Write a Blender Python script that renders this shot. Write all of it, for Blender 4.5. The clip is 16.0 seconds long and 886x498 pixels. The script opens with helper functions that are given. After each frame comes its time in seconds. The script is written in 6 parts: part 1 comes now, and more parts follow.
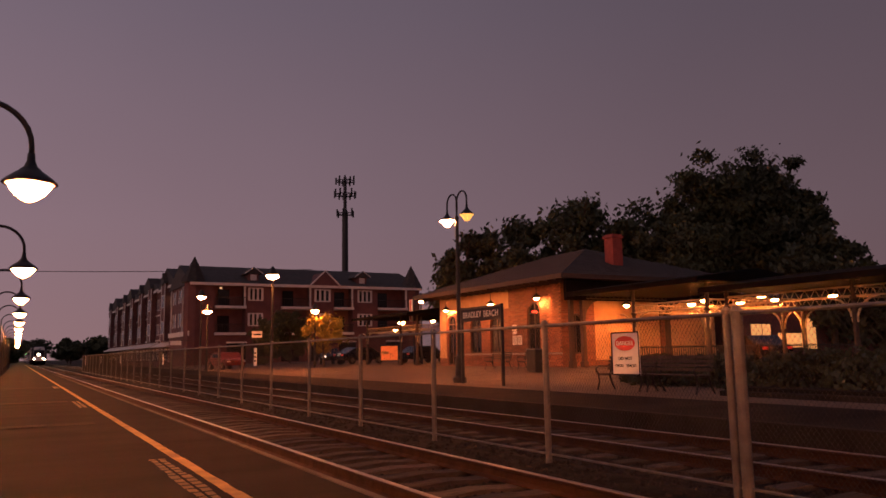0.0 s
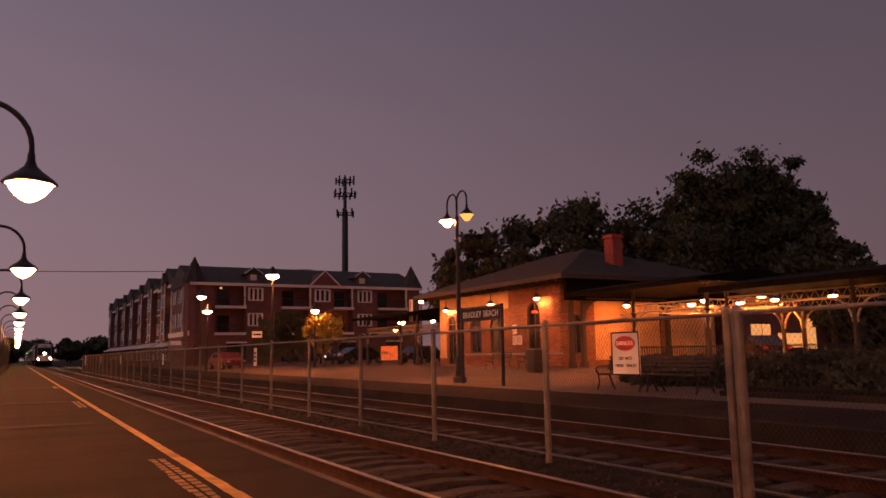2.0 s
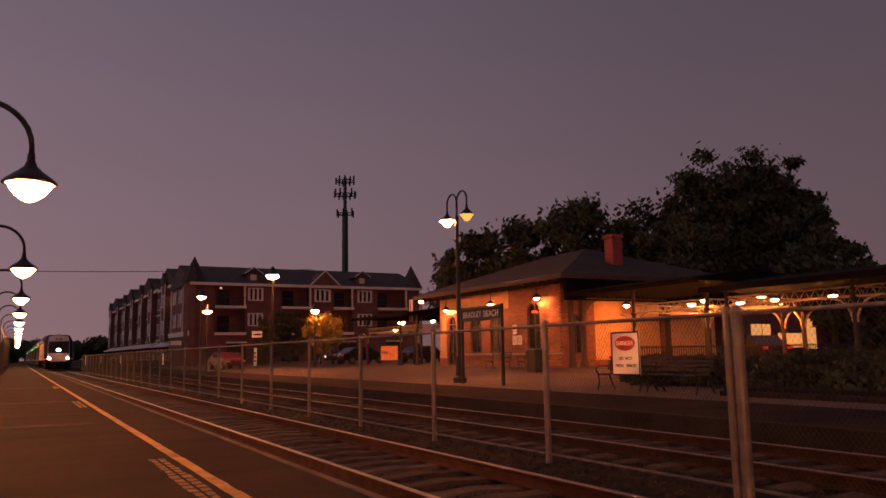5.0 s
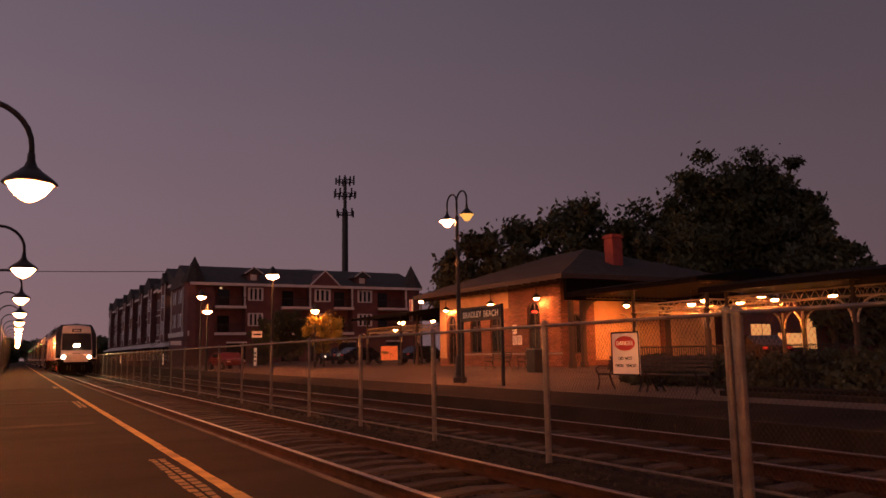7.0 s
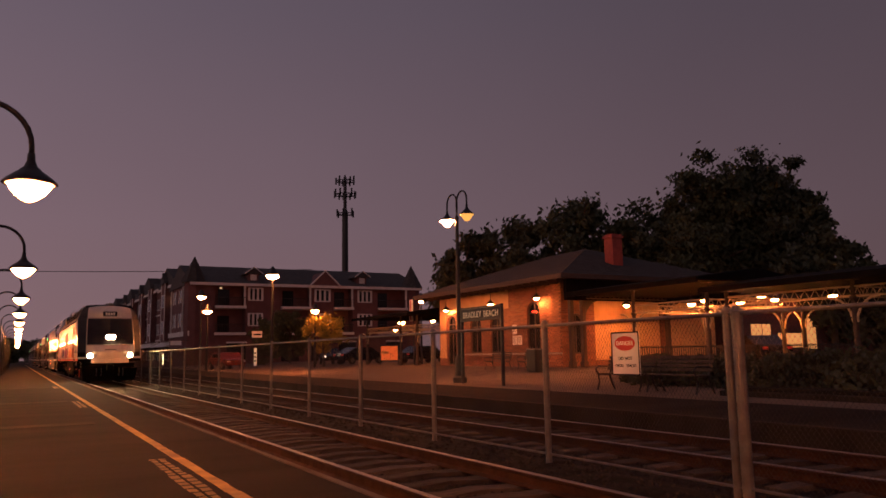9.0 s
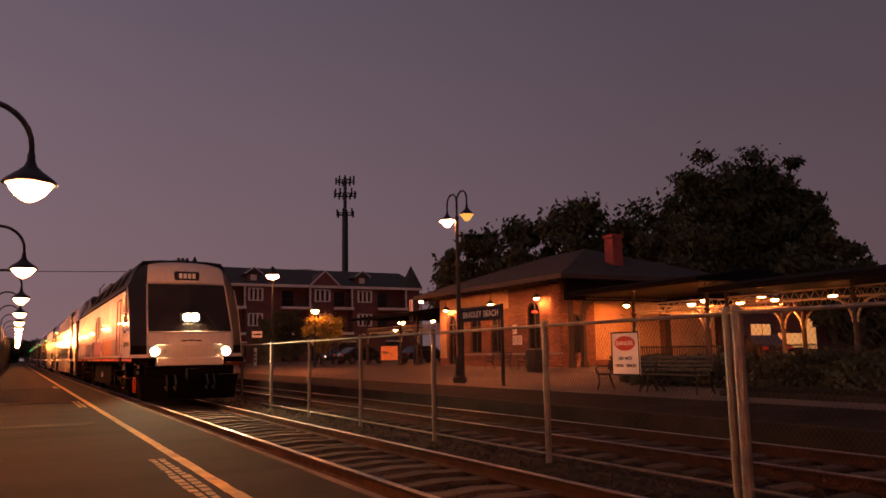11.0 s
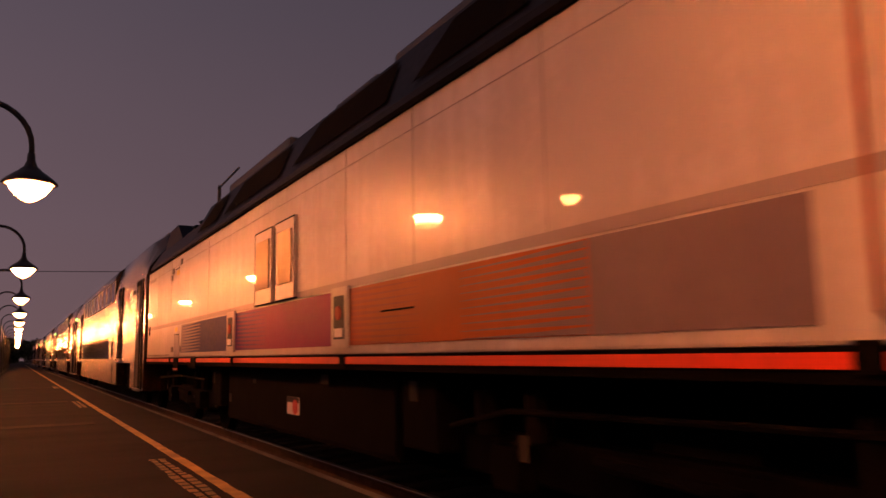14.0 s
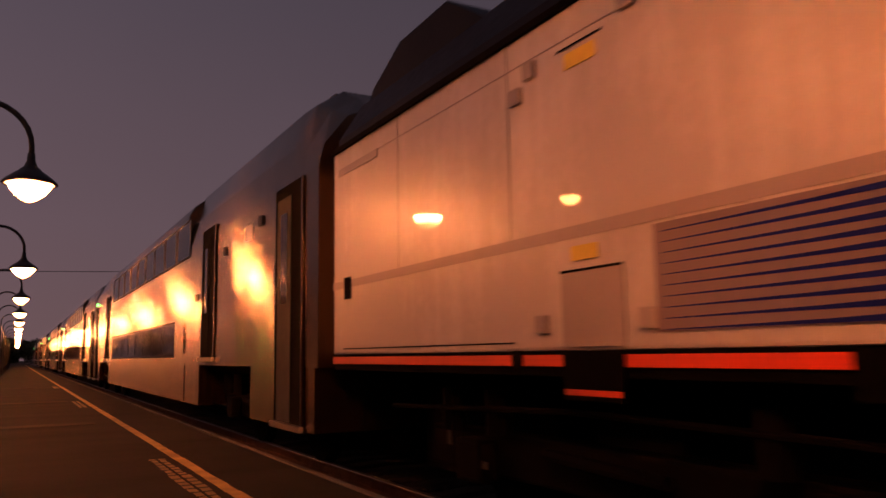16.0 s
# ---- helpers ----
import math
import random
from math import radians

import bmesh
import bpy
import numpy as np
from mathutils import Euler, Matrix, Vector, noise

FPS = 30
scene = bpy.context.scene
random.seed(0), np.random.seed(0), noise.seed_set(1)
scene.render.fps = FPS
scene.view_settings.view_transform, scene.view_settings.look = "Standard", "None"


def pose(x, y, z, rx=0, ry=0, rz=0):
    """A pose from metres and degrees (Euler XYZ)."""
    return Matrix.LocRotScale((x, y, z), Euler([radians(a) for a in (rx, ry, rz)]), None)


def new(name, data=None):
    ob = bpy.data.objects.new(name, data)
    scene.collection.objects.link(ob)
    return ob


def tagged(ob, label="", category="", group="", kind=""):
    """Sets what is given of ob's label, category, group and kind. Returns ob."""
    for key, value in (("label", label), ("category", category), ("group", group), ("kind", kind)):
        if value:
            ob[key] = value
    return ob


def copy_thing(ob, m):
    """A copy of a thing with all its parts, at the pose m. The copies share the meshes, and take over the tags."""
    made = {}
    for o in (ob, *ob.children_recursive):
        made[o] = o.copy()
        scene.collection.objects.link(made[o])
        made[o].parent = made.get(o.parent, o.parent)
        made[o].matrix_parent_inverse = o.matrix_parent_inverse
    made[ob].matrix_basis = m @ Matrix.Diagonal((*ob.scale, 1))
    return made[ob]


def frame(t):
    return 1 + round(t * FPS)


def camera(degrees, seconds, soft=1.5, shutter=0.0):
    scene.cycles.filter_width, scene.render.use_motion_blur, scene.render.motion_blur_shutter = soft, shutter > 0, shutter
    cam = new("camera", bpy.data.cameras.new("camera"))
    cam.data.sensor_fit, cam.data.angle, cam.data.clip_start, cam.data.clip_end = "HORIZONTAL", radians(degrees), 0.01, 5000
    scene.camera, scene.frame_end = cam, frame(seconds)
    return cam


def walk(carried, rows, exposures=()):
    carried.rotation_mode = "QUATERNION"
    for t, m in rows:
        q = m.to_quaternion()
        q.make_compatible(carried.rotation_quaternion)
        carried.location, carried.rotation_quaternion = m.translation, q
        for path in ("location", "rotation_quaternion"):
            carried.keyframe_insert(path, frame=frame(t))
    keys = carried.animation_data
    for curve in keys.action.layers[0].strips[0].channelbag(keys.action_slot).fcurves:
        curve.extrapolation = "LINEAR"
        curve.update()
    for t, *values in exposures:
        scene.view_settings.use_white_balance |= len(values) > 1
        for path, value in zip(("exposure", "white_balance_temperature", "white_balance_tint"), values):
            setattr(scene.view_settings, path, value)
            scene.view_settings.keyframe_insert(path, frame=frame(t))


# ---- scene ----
cam = camera(60.117, 16.0, soft=1.6, shutter=0.3)
EYE = Matrix.Translation((0, 0, 1.282)) @ pose(0, 0, 0, 0, 0, -28.988) @ pose(0, 0, 0, 97.700) @ pose(0, 0, 0, 0, 0, -1.015)
walk(cam, [(0.0, EYE), (16.0, EYE)], exposures=[(0.0, 0.55), (4.0, 0.45), (9.0, 0.22), (12.0, 0.18), (13.0, 0.0), (14.0, -0.30), (16.0, -0.38)])

# ---- dusk sky ----
world = bpy.data.worlds.new("dusk")
scene.world = world
world.use_nodes = True
wn, wl = world.node_tree.nodes, world.node_tree.links
wn.clear()
tc = wn.new("ShaderNodeTexCoord")
sep = wn.new("ShaderNodeSeparateXYZ")
wl.new(tc.outputs["Generated"], sep.inputs[0])
ramp = wn.new("ShaderNodeValToRGB")
el = ramp.color_ramp.elements
el[0].position, el[0].color = 0.0, (0.186, 0.108, 0.116, 1)
el[1].position, el[1].color = 0.75, (0.058, 0.050, 0.076, 1)
mid = el.new(0.16)
mid.color = (0.164, 0.106, 0.126, 1)
mid = el.new(0.42)
mid.color = (0.109, 0.081, 0.106, 1)
wl.new(sep.outputs["Z"], ramp.inputs[0])
side = wn.new("ShaderNodeMapRange")
side.inputs["From Min"].default_value, side.inputs["From Max"].default_value = -0.1, 0.95
side.inputs["To Min"].default_value, side.inputs["To Max"].default_value = 1.12, 0.52
wl.new(sep.outputs["X"], side.inputs["Value"])
haze = wn.new("ShaderNodeTexNoise")
haze.inputs["Scale"].default_value, haze.inputs["Detail"].default_value = 2.2, 3
hz = wn.new("ShaderNodeMapRange")
hz.inputs["To Min"].default_value, hz.inputs["To Max"].default_value = 0.92, 1.08
wl.new(tc.outputs["Generated"], haze.inputs["Vector"])
wl.new(haze.outputs["Fac"], hz.inputs["Value"])
mul = wn.new("ShaderNodeMath")
mul.operation = "MULTIPLY"
wl.new(side.outputs[0], mul.inputs[0])
wl.new(hz.outputs[0], mul.inputs[1])
west_glow = wn.new("ShaderNodeMapRange")
west_glow.interpolation_type = "SMOOTHSTEP"
west_glow.inputs["From Min"].default_value, west_glow.inputs["From Max"].default_value = -0.15, -1.0
west_glow.inputs["To Min"].default_value, west_glow.inputs["To Max"].default_value = 0.0, 1.3
wl.new(sep.outputs["X"], west_glow.inputs["Value"])
bg = wn.new("ShaderNodeBackground")
wl.new(ramp.outputs[0], bg.inputs["Color"])
wl.new(mul.outputs[0], bg.inputs["Strength"])
glow_bg = wn.new("ShaderNodeBackground")
glow_bg.inputs["Color"].default_value = (0.205, 0.108, 0.085, 1)
wl.new(west_glow.outputs[0], glow_bg.inputs["Strength"])
both = wn.new("ShaderNodeAddShader")
wl.new(bg.outputs[0], both.inputs[0])
wl.new(glow_bg.outputs[0], both.inputs[1])
wo = wn.new("ShaderNodeOutputWorld")
wl.new(both.outputs[0], wo.inputs["Surface"])


# ---- materials ----
def material(name, a, b, rough=0.7, metal=0.0, scale=4.0, fine=60.0, bump=0.2, stretch=(1, 1, 1), vary=0.0, coat=0.0, streak=0.0, spec=0.5):
    """Two-scale mottled surface between colours a and b; streak adds vertical rain runs; vary shifts value per object."""
    m = bpy.data.materials.new(name)
    m.use_nodes = True
    n, l = m.node_tree.nodes, m.node_tree.links
    p = n["Principled BSDF"]
    t = n.new("ShaderNodeTexCoord")
    mp = n.new("ShaderNodeMapping")
    mp.inputs["Scale"].default_value = stretch
    l.new(t.outputs["Object"], mp.inputs["Vector"])
    big, small = n.new("ShaderNodeTexNoise"), n.new("ShaderNodeTexNoise")
    for q, s, d in ((big, scale, 5), (small, fine, 3)):
        q.inputs["Scale"].default_value, q.inputs["Detail"].default_value = s, d
        l.new(mp.outputs[0], q.inputs["Vector"])
    mixf = n.new("ShaderNodeMath")
    mixf.operation = "MULTIPLY_ADD"
    mixf.inputs[1].default_value = 0.45
    l.new(small.outputs["Fac"], mixf.inputs[0])
    half = n.new("ShaderNodeMapRange")
    half.inputs["From Min"].default_value, half.inputs["From Max"].default_value = 0.32, 0.68
    half.inputs["To Min"].default_value, half.inputs["To Max"].default_value = -0.1, 0.65
    l.new(big.outputs["Fac"], half.inputs["Value"])
    l.new(half.outputs[0], mixf.inputs[2])
    fac = mixf.outputs[0]
    if streak:
        sm = n.new("ShaderNodeMapping")
        sm.inputs["Scale"].default_value = (5, 5, 0.35)
        l.new(t.outputs["Object"], sm.inputs["Vector"])
        sn = n.new("ShaderNodeTexNoise")
        sn.inputs["Scale"].default_value, sn.inputs["Detail"].default_value = 1.6, 6
        l.new(sm.outputs[0], sn.inputs["Vector"])
        sa = n.new("ShaderNodeMath")
        sa.operation = "MULTIPLY_ADD"
        sa.inputs[1].default_value = streak
        l.new(sn.outputs["Fac"], sa.inputs[0])
        l.new(fac, sa.inputs[2])
        fac = sa.outputs[0]
    col = n.new("ShaderNodeMixRGB")
    col.inputs[1].default_value, col.inputs[2].default_value = (*a, 1), (*b, 1)
    l.new(fac, col.inputs[0])
    out = col.outputs[0]
    if vary:
        oi = n.new("ShaderNodeObjectInfo")
        mr = n.new("ShaderNodeMapRange")
        mr.inputs["To Min"].default_value, mr.inputs["To Max"].default_value = 1 - vary, 1 + vary
        l.new(oi.outputs["Random"], mr.inputs["Value"])
        hs = n.new("ShaderNodeHueSaturation")
        l.new(mr.outputs[0], hs.inputs["Value"])
        l.new(out, hs.inputs["Color"])
        out = hs.outputs[0]
    l.new(out, p.inputs["Base Color"])
    rr = n.new("ShaderNodeMapRange")
    rr.inputs["To Min"].default_value, rr.inputs["To Max"].default_value = max(rough - 0.08, 0.02), min(rough + 0.1, 1)
    l.new(small.outputs["Fac"], rr.inputs["Value"])
    l.new(rr.outputs[0], p.inputs["Roughness"])
    p.inputs["Metallic"].default_value = metal
    p.inputs["Specular IOR Level"].default_value = spec
    p.inputs["Coat Weight"].default_value = coat
    p.inputs["Coat Roughness"].default_value = 0.025
    if bump:
        bp = n.new("ShaderNodeBump")
        bp.inputs["Strength"].default_value, bp.inputs["Distance"].default_value = bump, 0.02
        l.new(fac, bp.inputs["Height"])
        l.new(bp.outputs[0], p.inputs["Normal"])
    return m


def glow(name, colour, strength, foot=1.0):
    """A light source; foot is the share of its strength at a bowl's lower tip, cut to dim the ground below."""
    m = bpy.data.materials.new(name)
    m.use_nodes = True
    p = m.node_tree.nodes["Principled BSDF"]
    p.inputs["Base Color"].default_value = (*colour, 1)
    p.inputs["Emission Color"].default_value = (*colour, 1)
    p.inputs["Emission Strength"].default_value = strength
    if foot < 1:
        n, l = m.node_tree.nodes, m.node_tree.links
        t, sp, mr = n.new("ShaderNodeTexCoord"), n.new("ShaderNodeSeparateXYZ"), n.new("ShaderNodeMapRange")
        mr.inputs["From Min"].default_value, mr.inputs["From Max"].default_value = 0.35, 0.85
        mr.inputs["To Min"].default_value, mr.inputs["To Max"].default_value = strength * foot, strength
        l.new(t.outputs["Generated"], sp.inputs[0])
        l.new(sp.outputs["Z"], mr.inputs["Value"])
        l.new(mr.outputs[0], p.inputs["Emission Strength"])
    return m


SODIUM = (1.0, 0.25, 0.065)
M = {}
M["asphalt"] = material("asphalt", (0.0038, 0.0034, 0.003), (0.0175, 0.0155, 0.0135), 0.9, 0, 0.9, 45, 0.25, (0.35, 1.3, 1), spec=0.08)
M["concrete"] = material("concrete", (0.20, 0.18, 0.16), (0.34, 0.31, 0.28), 0.8, 0, 1.2, 40, 0.3)
# Darker than bare concrete; the shade along the tracks is in the colour.
M["edge"] = material("dark_concrete", (0.016, 0.014, 0.012), (0.040, 0.034, 0.029), 0.9, 0, 1.2, 40, 0.3, spec=0.1)
M["lip"] = material("worn_lip", (0.050, 0.043, 0.037), (0.15, 0.13, 0.11), 0.9, 0, 1.2, 40, 0.3, spec=0.1)
M["paving"] = material("paving", (0.095, 0.072, 0.056), (0.155, 0.122, 0.098), 0.85, 0, 0.5, 25, 0.2, spec=0.15)
M["ground"] = material("ground", (0.010, 0.009, 0.008), (0.026, 0.023, 0.020), 0.95, 0, 0.3, 12, 0.4, spec=0.1)
# Track bed colours lowered too, carrying the shade between the platforms.
M["ballast"] = material("ballast", (0.008, 0.007, 0.0065), (0.028, 0.024, 0.021), 0.95, 0, 3, 30, 0.6, spec=0.08)
M["stone"] = material("ballast_stone", (0.012, 0.010, 0.009), (0.045, 0.038, 0.034), 0.9, 0, 6, 50, 0.4, spec=0.12)
M["sleeper"] = material("sleeper_timber", (0.034, 0.028, 0.024), (0.10, 0.083, 0.072), 0.9, 0, 3, 30, 0.5, (1, 8, 8), 0.3, spec=0.15)
M["rust"] = material("rusty_steel", (0.026, 0.011, 0.006), (0.065, 0.027, 0.014), 0.85, 0.1, 5, 60, 0.3, spec=0.15)
M["polished"] = material("polished_rail_head", (0.16, 0.13, 0.11), (0.32, 0.27, 0.24), 0.36, 1.0, 2, 40, 0.05, (1, 0.05, 1))
M["stencil"] = material("faded_yellow_stencil", (0.06, 0.035, 0.012), (0.26, 0.15, 0.035), 0.7, 0, 5, 40, 0.1)
M["yellow"] = material("worn_yellow_paint", (0.17, 0.095, 0.025), (0.50, 0.29, 0.055), 0.75, 0, 3, 30, 0.1)
M["wire"] = material("dull_wire", (0.030, 0.028, 0.026), (0.060, 0.056, 0.052), 0.7, 0.3, 6, 80, 0.0)
M["galv"] = material("galvanised_steel", (0.10, 0.095, 0.09), (0.20, 0.19, 0.18), 0.5, 0.6, 6, 80, 0.1)
M["iron"] = material("black_iron", (0.010, 0.010, 0.011), (0.028, 0.026, 0.025), 0.45, 0.3, 8, 60, 0.1)
M["brick"] = material("brick", (0.20, 0.075, 0.04), (0.36, 0.16, 0.085), 0.85, 0, 3, 40, 0.3, (1, 1, 1), 0.25)
def brickwork(name, a, b, joint):
    """Coursed brick for walls seen from afar; runs along either wall direction."""
    m = bpy.data.materials.new(name)
    m.use_nodes = True
    n, l = m.node_tree.nodes, m.node_tree.links
    t, sp, cb = n.new("ShaderNodeTexCoord"), n.new("ShaderNodeSeparateXYZ"), n.new("ShaderNodeCombineXYZ")
    ad = n.new("ShaderNodeMath")
    l.new(t.outputs["Object"], sp.inputs[0])
    l.new(sp.outputs["X"], ad.inputs[0])
    l.new(sp.outputs["Y"], ad.inputs[1])
    l.new(ad.outputs[0], cb.inputs["X"])
    l.new(sp.outputs["Z"], cb.inputs["Y"])
    bt = n.new("ShaderNodeTexBrick")
    bt.inputs["Color1"].default_value, bt.inputs["Color2"].default_value, bt.inputs["Mortar"].default_value = (*a, 1), (*b, 1), (*joint, 1)
    bt.inputs["Scale"].default_value, bt.inputs["Brick Width"].default_value, bt.inputs["Row Height"].default_value, bt.inputs["Mortar Size"].default_value = 1.0, 0.30, 0.10, 0.008
    l.new(cb.outputs[0], bt.inputs["Vector"])
    ns = n.new("ShaderNodeTexNoise")
    ns.inputs["Scale"].default_value = 1.3
    l.new(t.outputs["Object"], ns.inputs["Vector"])
    mr = n.new("ShaderNodeMapRange")
    mr.inputs["To Min"].default_value, mr.inputs["To Max"].default_value = 0.6, 1.4
    l.new(ns.outputs["Fac"], mr.inputs["Value"])
    hs = n.new("ShaderNodeHueSaturation")
    l.new(bt.outputs["Color"], hs.inputs["Color"])
    l.new(mr.outputs[0], hs.inputs["Value"])
    p = n["Principled BSDF"]
    l.new(hs.outputs[0], p.inputs["Base Color"])
    p.inputs["Roughness"].default_value = 0.9
    bp = n.new("ShaderNodeBump")
    bp.inputs["Strength"].default_value, bp.inputs["Distance"].default_value, bp.invert = 0.5, 0.01, True
    l.new(bt.outputs["Fac"], bp.inputs["Height"])
    l.new(bp.outputs[0], p.inputs["Normal"])
    return m


M["brickwall"] = brickwork("brick_wall", (0.13, 0.045, 0.026), (0.21, 0.085, 0.045), (0.16, 0.12, 0.09))
M["mortar"] = material("mortar", (0.28, 0.23, 0.19), (0.38, 0.32, 0.27), 0.9, 0, 4, 50, 0.2)
M["stucco"] = material("buff_stucco", (0.40, 0.25, 0.12), (0.52, 0.34, 0.18), 0.85, 0, 1.5, 40, 0.2)
M["shingle"] = material("roof_shingle", (0.022, 0.020, 0.020), (0.050, 0.045, 0.044), 0.9, 0, 2, 25, 0.4, (1, 1, 1), 0.2)
# Near black so lamp-lit undersides read unlit; the shade is in the colour.
M["shadeblack"] = material("shade_black", (0.0025, 0.0022, 0.002), (0.007, 0.006, 0.0055), 0.95, 0, 2, 25, 0.4, spec=0.1)
M["timber"] = material("dark_timber", (0.030, 0.020, 0.015), (0.070, 0.048, 0.034), 0.7, 0, 3, 40, 0.2, (6, 6, 1))
M["soffit"] = material("painted_soffit", (0.035, 0.022, 0.014), (0.065, 0.042, 0.028), 0.85, 0, 2, 30, 0.2)
M["truss"] = material("cream_painted_steel", (0.38, 0.30, 0.18), (0.52, 0.43, 0.28), 0.55, 0, 4, 40, 0.1)
M["redpaint"] = material("red_brick_chimney", (0.20, 0.035, 0.028), (0.34, 0.07, 0.05), 0.8, 0, 3, 30, 0.3)
M["siding"] = material("red_brown_siding", (0.085, 0.034, 0.034), (0.14, 0.058, 0.055), 0.8, 0, 1, 20, 0.2)
M["trimwhite"] = material("white_trim", (0.48, 0.45, 0.43), (0.62, 0.59, 0.56), 0.6, 0, 2, 20, 0.1)
M["darkglass"] = material("dark_glass", (0.012, 0.012, 0.014), (0.022, 0.021, 0.022), 0.06, 0, 1, 3, 0.0, spec=0.18)
M["leaf"] = material("leaf", (0.016, 0.022, 0.009), (0.050, 0.060, 0.022), 0.7, 0, 0.8, 12, 0.2, (1, 1, 1), 0.2)
M["leafy"] = material("leaf_yellow_green", (0.16, 0.13, 0.02), (0.30, 0.24, 0.04), 0.7, 0, 1.5, 12, 0.2)
M["bark"] = material("bark", (0.030, 0.022, 0.016), (0.075, 0.055, 0.04), 0.9, 0, 3, 20, 0.6, (3, 3, 0.6))
M["signwhite"] = material("sign_white", (0.62, 0.60, 0.57), (0.78, 0.76, 0.73), 0.45, 0, 2, 30, 0.05)
M["signred"] = material("sign_red", (0.42, 0.02, 0.02), (0.55, 0.04, 0.03), 0.45, 0, 2, 30, 0.05)
M["signblack"] = material("sign_black", (0.006, 0.006, 0.010), (0.014, 0.014, 0.022), 0.5, 0, 2, 30, 0.05, spec=0.2)
M["poster"] = material("orange_poster", (0.50, 0.20, 0.06), (0.75, 0.36, 0.14), 0.5, 0, 3, 20, 0.05)
M["car"] = material("dark_car_paint", (0.020, 0.020, 0.026), (0.035, 0.034, 0.042), 0.2, 0.3, 2, 30, 0.0, coat=0.6)
M["redcar"] = material("red_car_paint", (0.10, 0.010, 0.008), (0.15, 0.016, 0.012), 0.3, 0, 2, 30, 0.0, coat=0.5)
M["rubber"] = material("rubber", (0.010, 0.010, 0.010), (0.022, 0.021, 0.020), 0.85, 0, 6, 50, 0.1)
# rolling stock
M["white"] = material("loco_white_paint", (0.72, 0.69, 0.66), (0.46, 0.42, 0.385), 0.36, 0.0, 0.8, 14, 0.015, coat=0.45, streak=0.9)
M["navy"] = material("loco_navy_paint", (0.005, 0.006, 0.011), (0.011, 0.012, 0.019), 0.42, 0, 0.8, 12, 0.02, spec=0.06)
M["grey_band"] = material("grey_band", (0.27, 0.23, 0.22), (0.36, 0.31, 0.29), 0.5, 0, 1, 12, 0.02, coat=0.4)
M["mauve"] = material("mauve_grey_band", (0.155, 0.120, 0.130), (0.22, 0.170, 0.180), 0.5, 0, 1, 12, 0.02, coat=0.25, spec=0.3)
M["orange"] = material("orange_band", (0.34, 0.080, 0.006), (0.43, 0.105, 0.010), 0.45, 0, 1, 12, 0.02, coat=0.06, spec=0.15)
M["purple"] = material("magenta_band", (0.14, 0.006, 0.075), (0.19, 0.012, 0.10), 0.45, 0, 1, 12, 0.02, spec=0.1)
M["blue"] = material("blue_band", (0.004, 0.008, 0.10), (0.008, 0.014, 0.14), 0.5, 0, 1, 12, 0.02, spec=0.1)
M["burnt"] = material("burnt_orange_lines", (0.27, 0.065, 0.022), (0.34, 0.085, 0.03), 0.5, 0, 1, 12, 0.02, coat=0.12, spec=0.25)
M["violet"] = material("violet_lines", (0.055, 0.010, 0.13), (0.08, 0.018, 0.17), 0.45, 0, 1, 12, 0.02, spec=0.1)
M["stripe"] = material("red_orange_reflective_stripe", (0.58, 0.040, 0.012), (0.70, 0.062, 0.02), 0.4, 0, 2, 30, 0.0)
# Near black and matte: the shade under the train is in this colour.
M["under"] = material("shade_and_black_parts", (0.0012, 0.0011, 0.001), (0.0045, 0.004, 0.0036), 0.9, 0, 4, 40, 0.2, spec=0.03)
# Steel tinted dark orange: the sodium lamps' reflected glow is in the colour.
M["steel"] = material("stainless_lamp_tint", (0.165, 0.104, 0.064), (0.075, 0.048, 0.030), 0.19, 0.9, 0.5, 5, 0.03, (1, 3.2, 0.45), streak=0.3, coat=0.04)
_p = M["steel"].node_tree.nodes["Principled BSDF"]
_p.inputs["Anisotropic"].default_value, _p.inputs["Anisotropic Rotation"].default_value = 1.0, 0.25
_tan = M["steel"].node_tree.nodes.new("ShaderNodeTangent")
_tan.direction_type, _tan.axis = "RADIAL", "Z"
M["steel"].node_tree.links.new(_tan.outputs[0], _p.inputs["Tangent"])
M["roofgrey"] = material("roof_grey", (0.040, 0.040, 0.046), (0.075, 0.074, 0.080), 0.45, 0.1, 2, 20, 0.1)
M["ribgold"] = material("pale_gold_rib", (0.66, 0.52, 0.34), (0.54, 0.42, 0.27), 0.35, 0.3, 3, 30, 0.0)
M["chrome"] = material("bright_handrail", (0.5, 0.42, 0.36), (0.65, 0.56, 0.48), 0.3, 0.9, 4, 30, 0.0)
M["labelwhite"] = material("label_white", (0.6, 0.58, 0.55), (0.75, 0.72, 0.7), 0.5, 0, 3, 30, 0.0)
M["warn"] = material("warning_yellow", (0.55, 0.42, 0.03), (0.7, 0.55, 0.06), 0.5, 0, 3, 30, 0.0)
# lights
# Bowl tip kept faint to darken the platform beneath it.
M["sodium"] = glow("sodium_lamp_glass", SODIUM, 1250.0, 0.04)
M["sodium_tall"] = glow("forecourt_lamp_glass", SODIUM, 900.0)
M["sodium_station"] = glow("station_lamp_glass", SODIUM, 600.0, 0.7)
M["sodium_far"] = glow("sodium_lamp_far", SODIUM, 240.0)
M["headlight"] = glow("headlight_glass", (1.0, 0.64, 0.30), 1000.0)
M["ditch"] = glow("ditch_light_glass", (1.0, 0.64, 0.30), 1000.0)
M["window_lit"] = glow("lit_window", (1.0, 0.62, 0.32), 0.55)
M["lit_sign"] = glow("lit_sign", (1.0, 0.20, 0.045), 0.36)
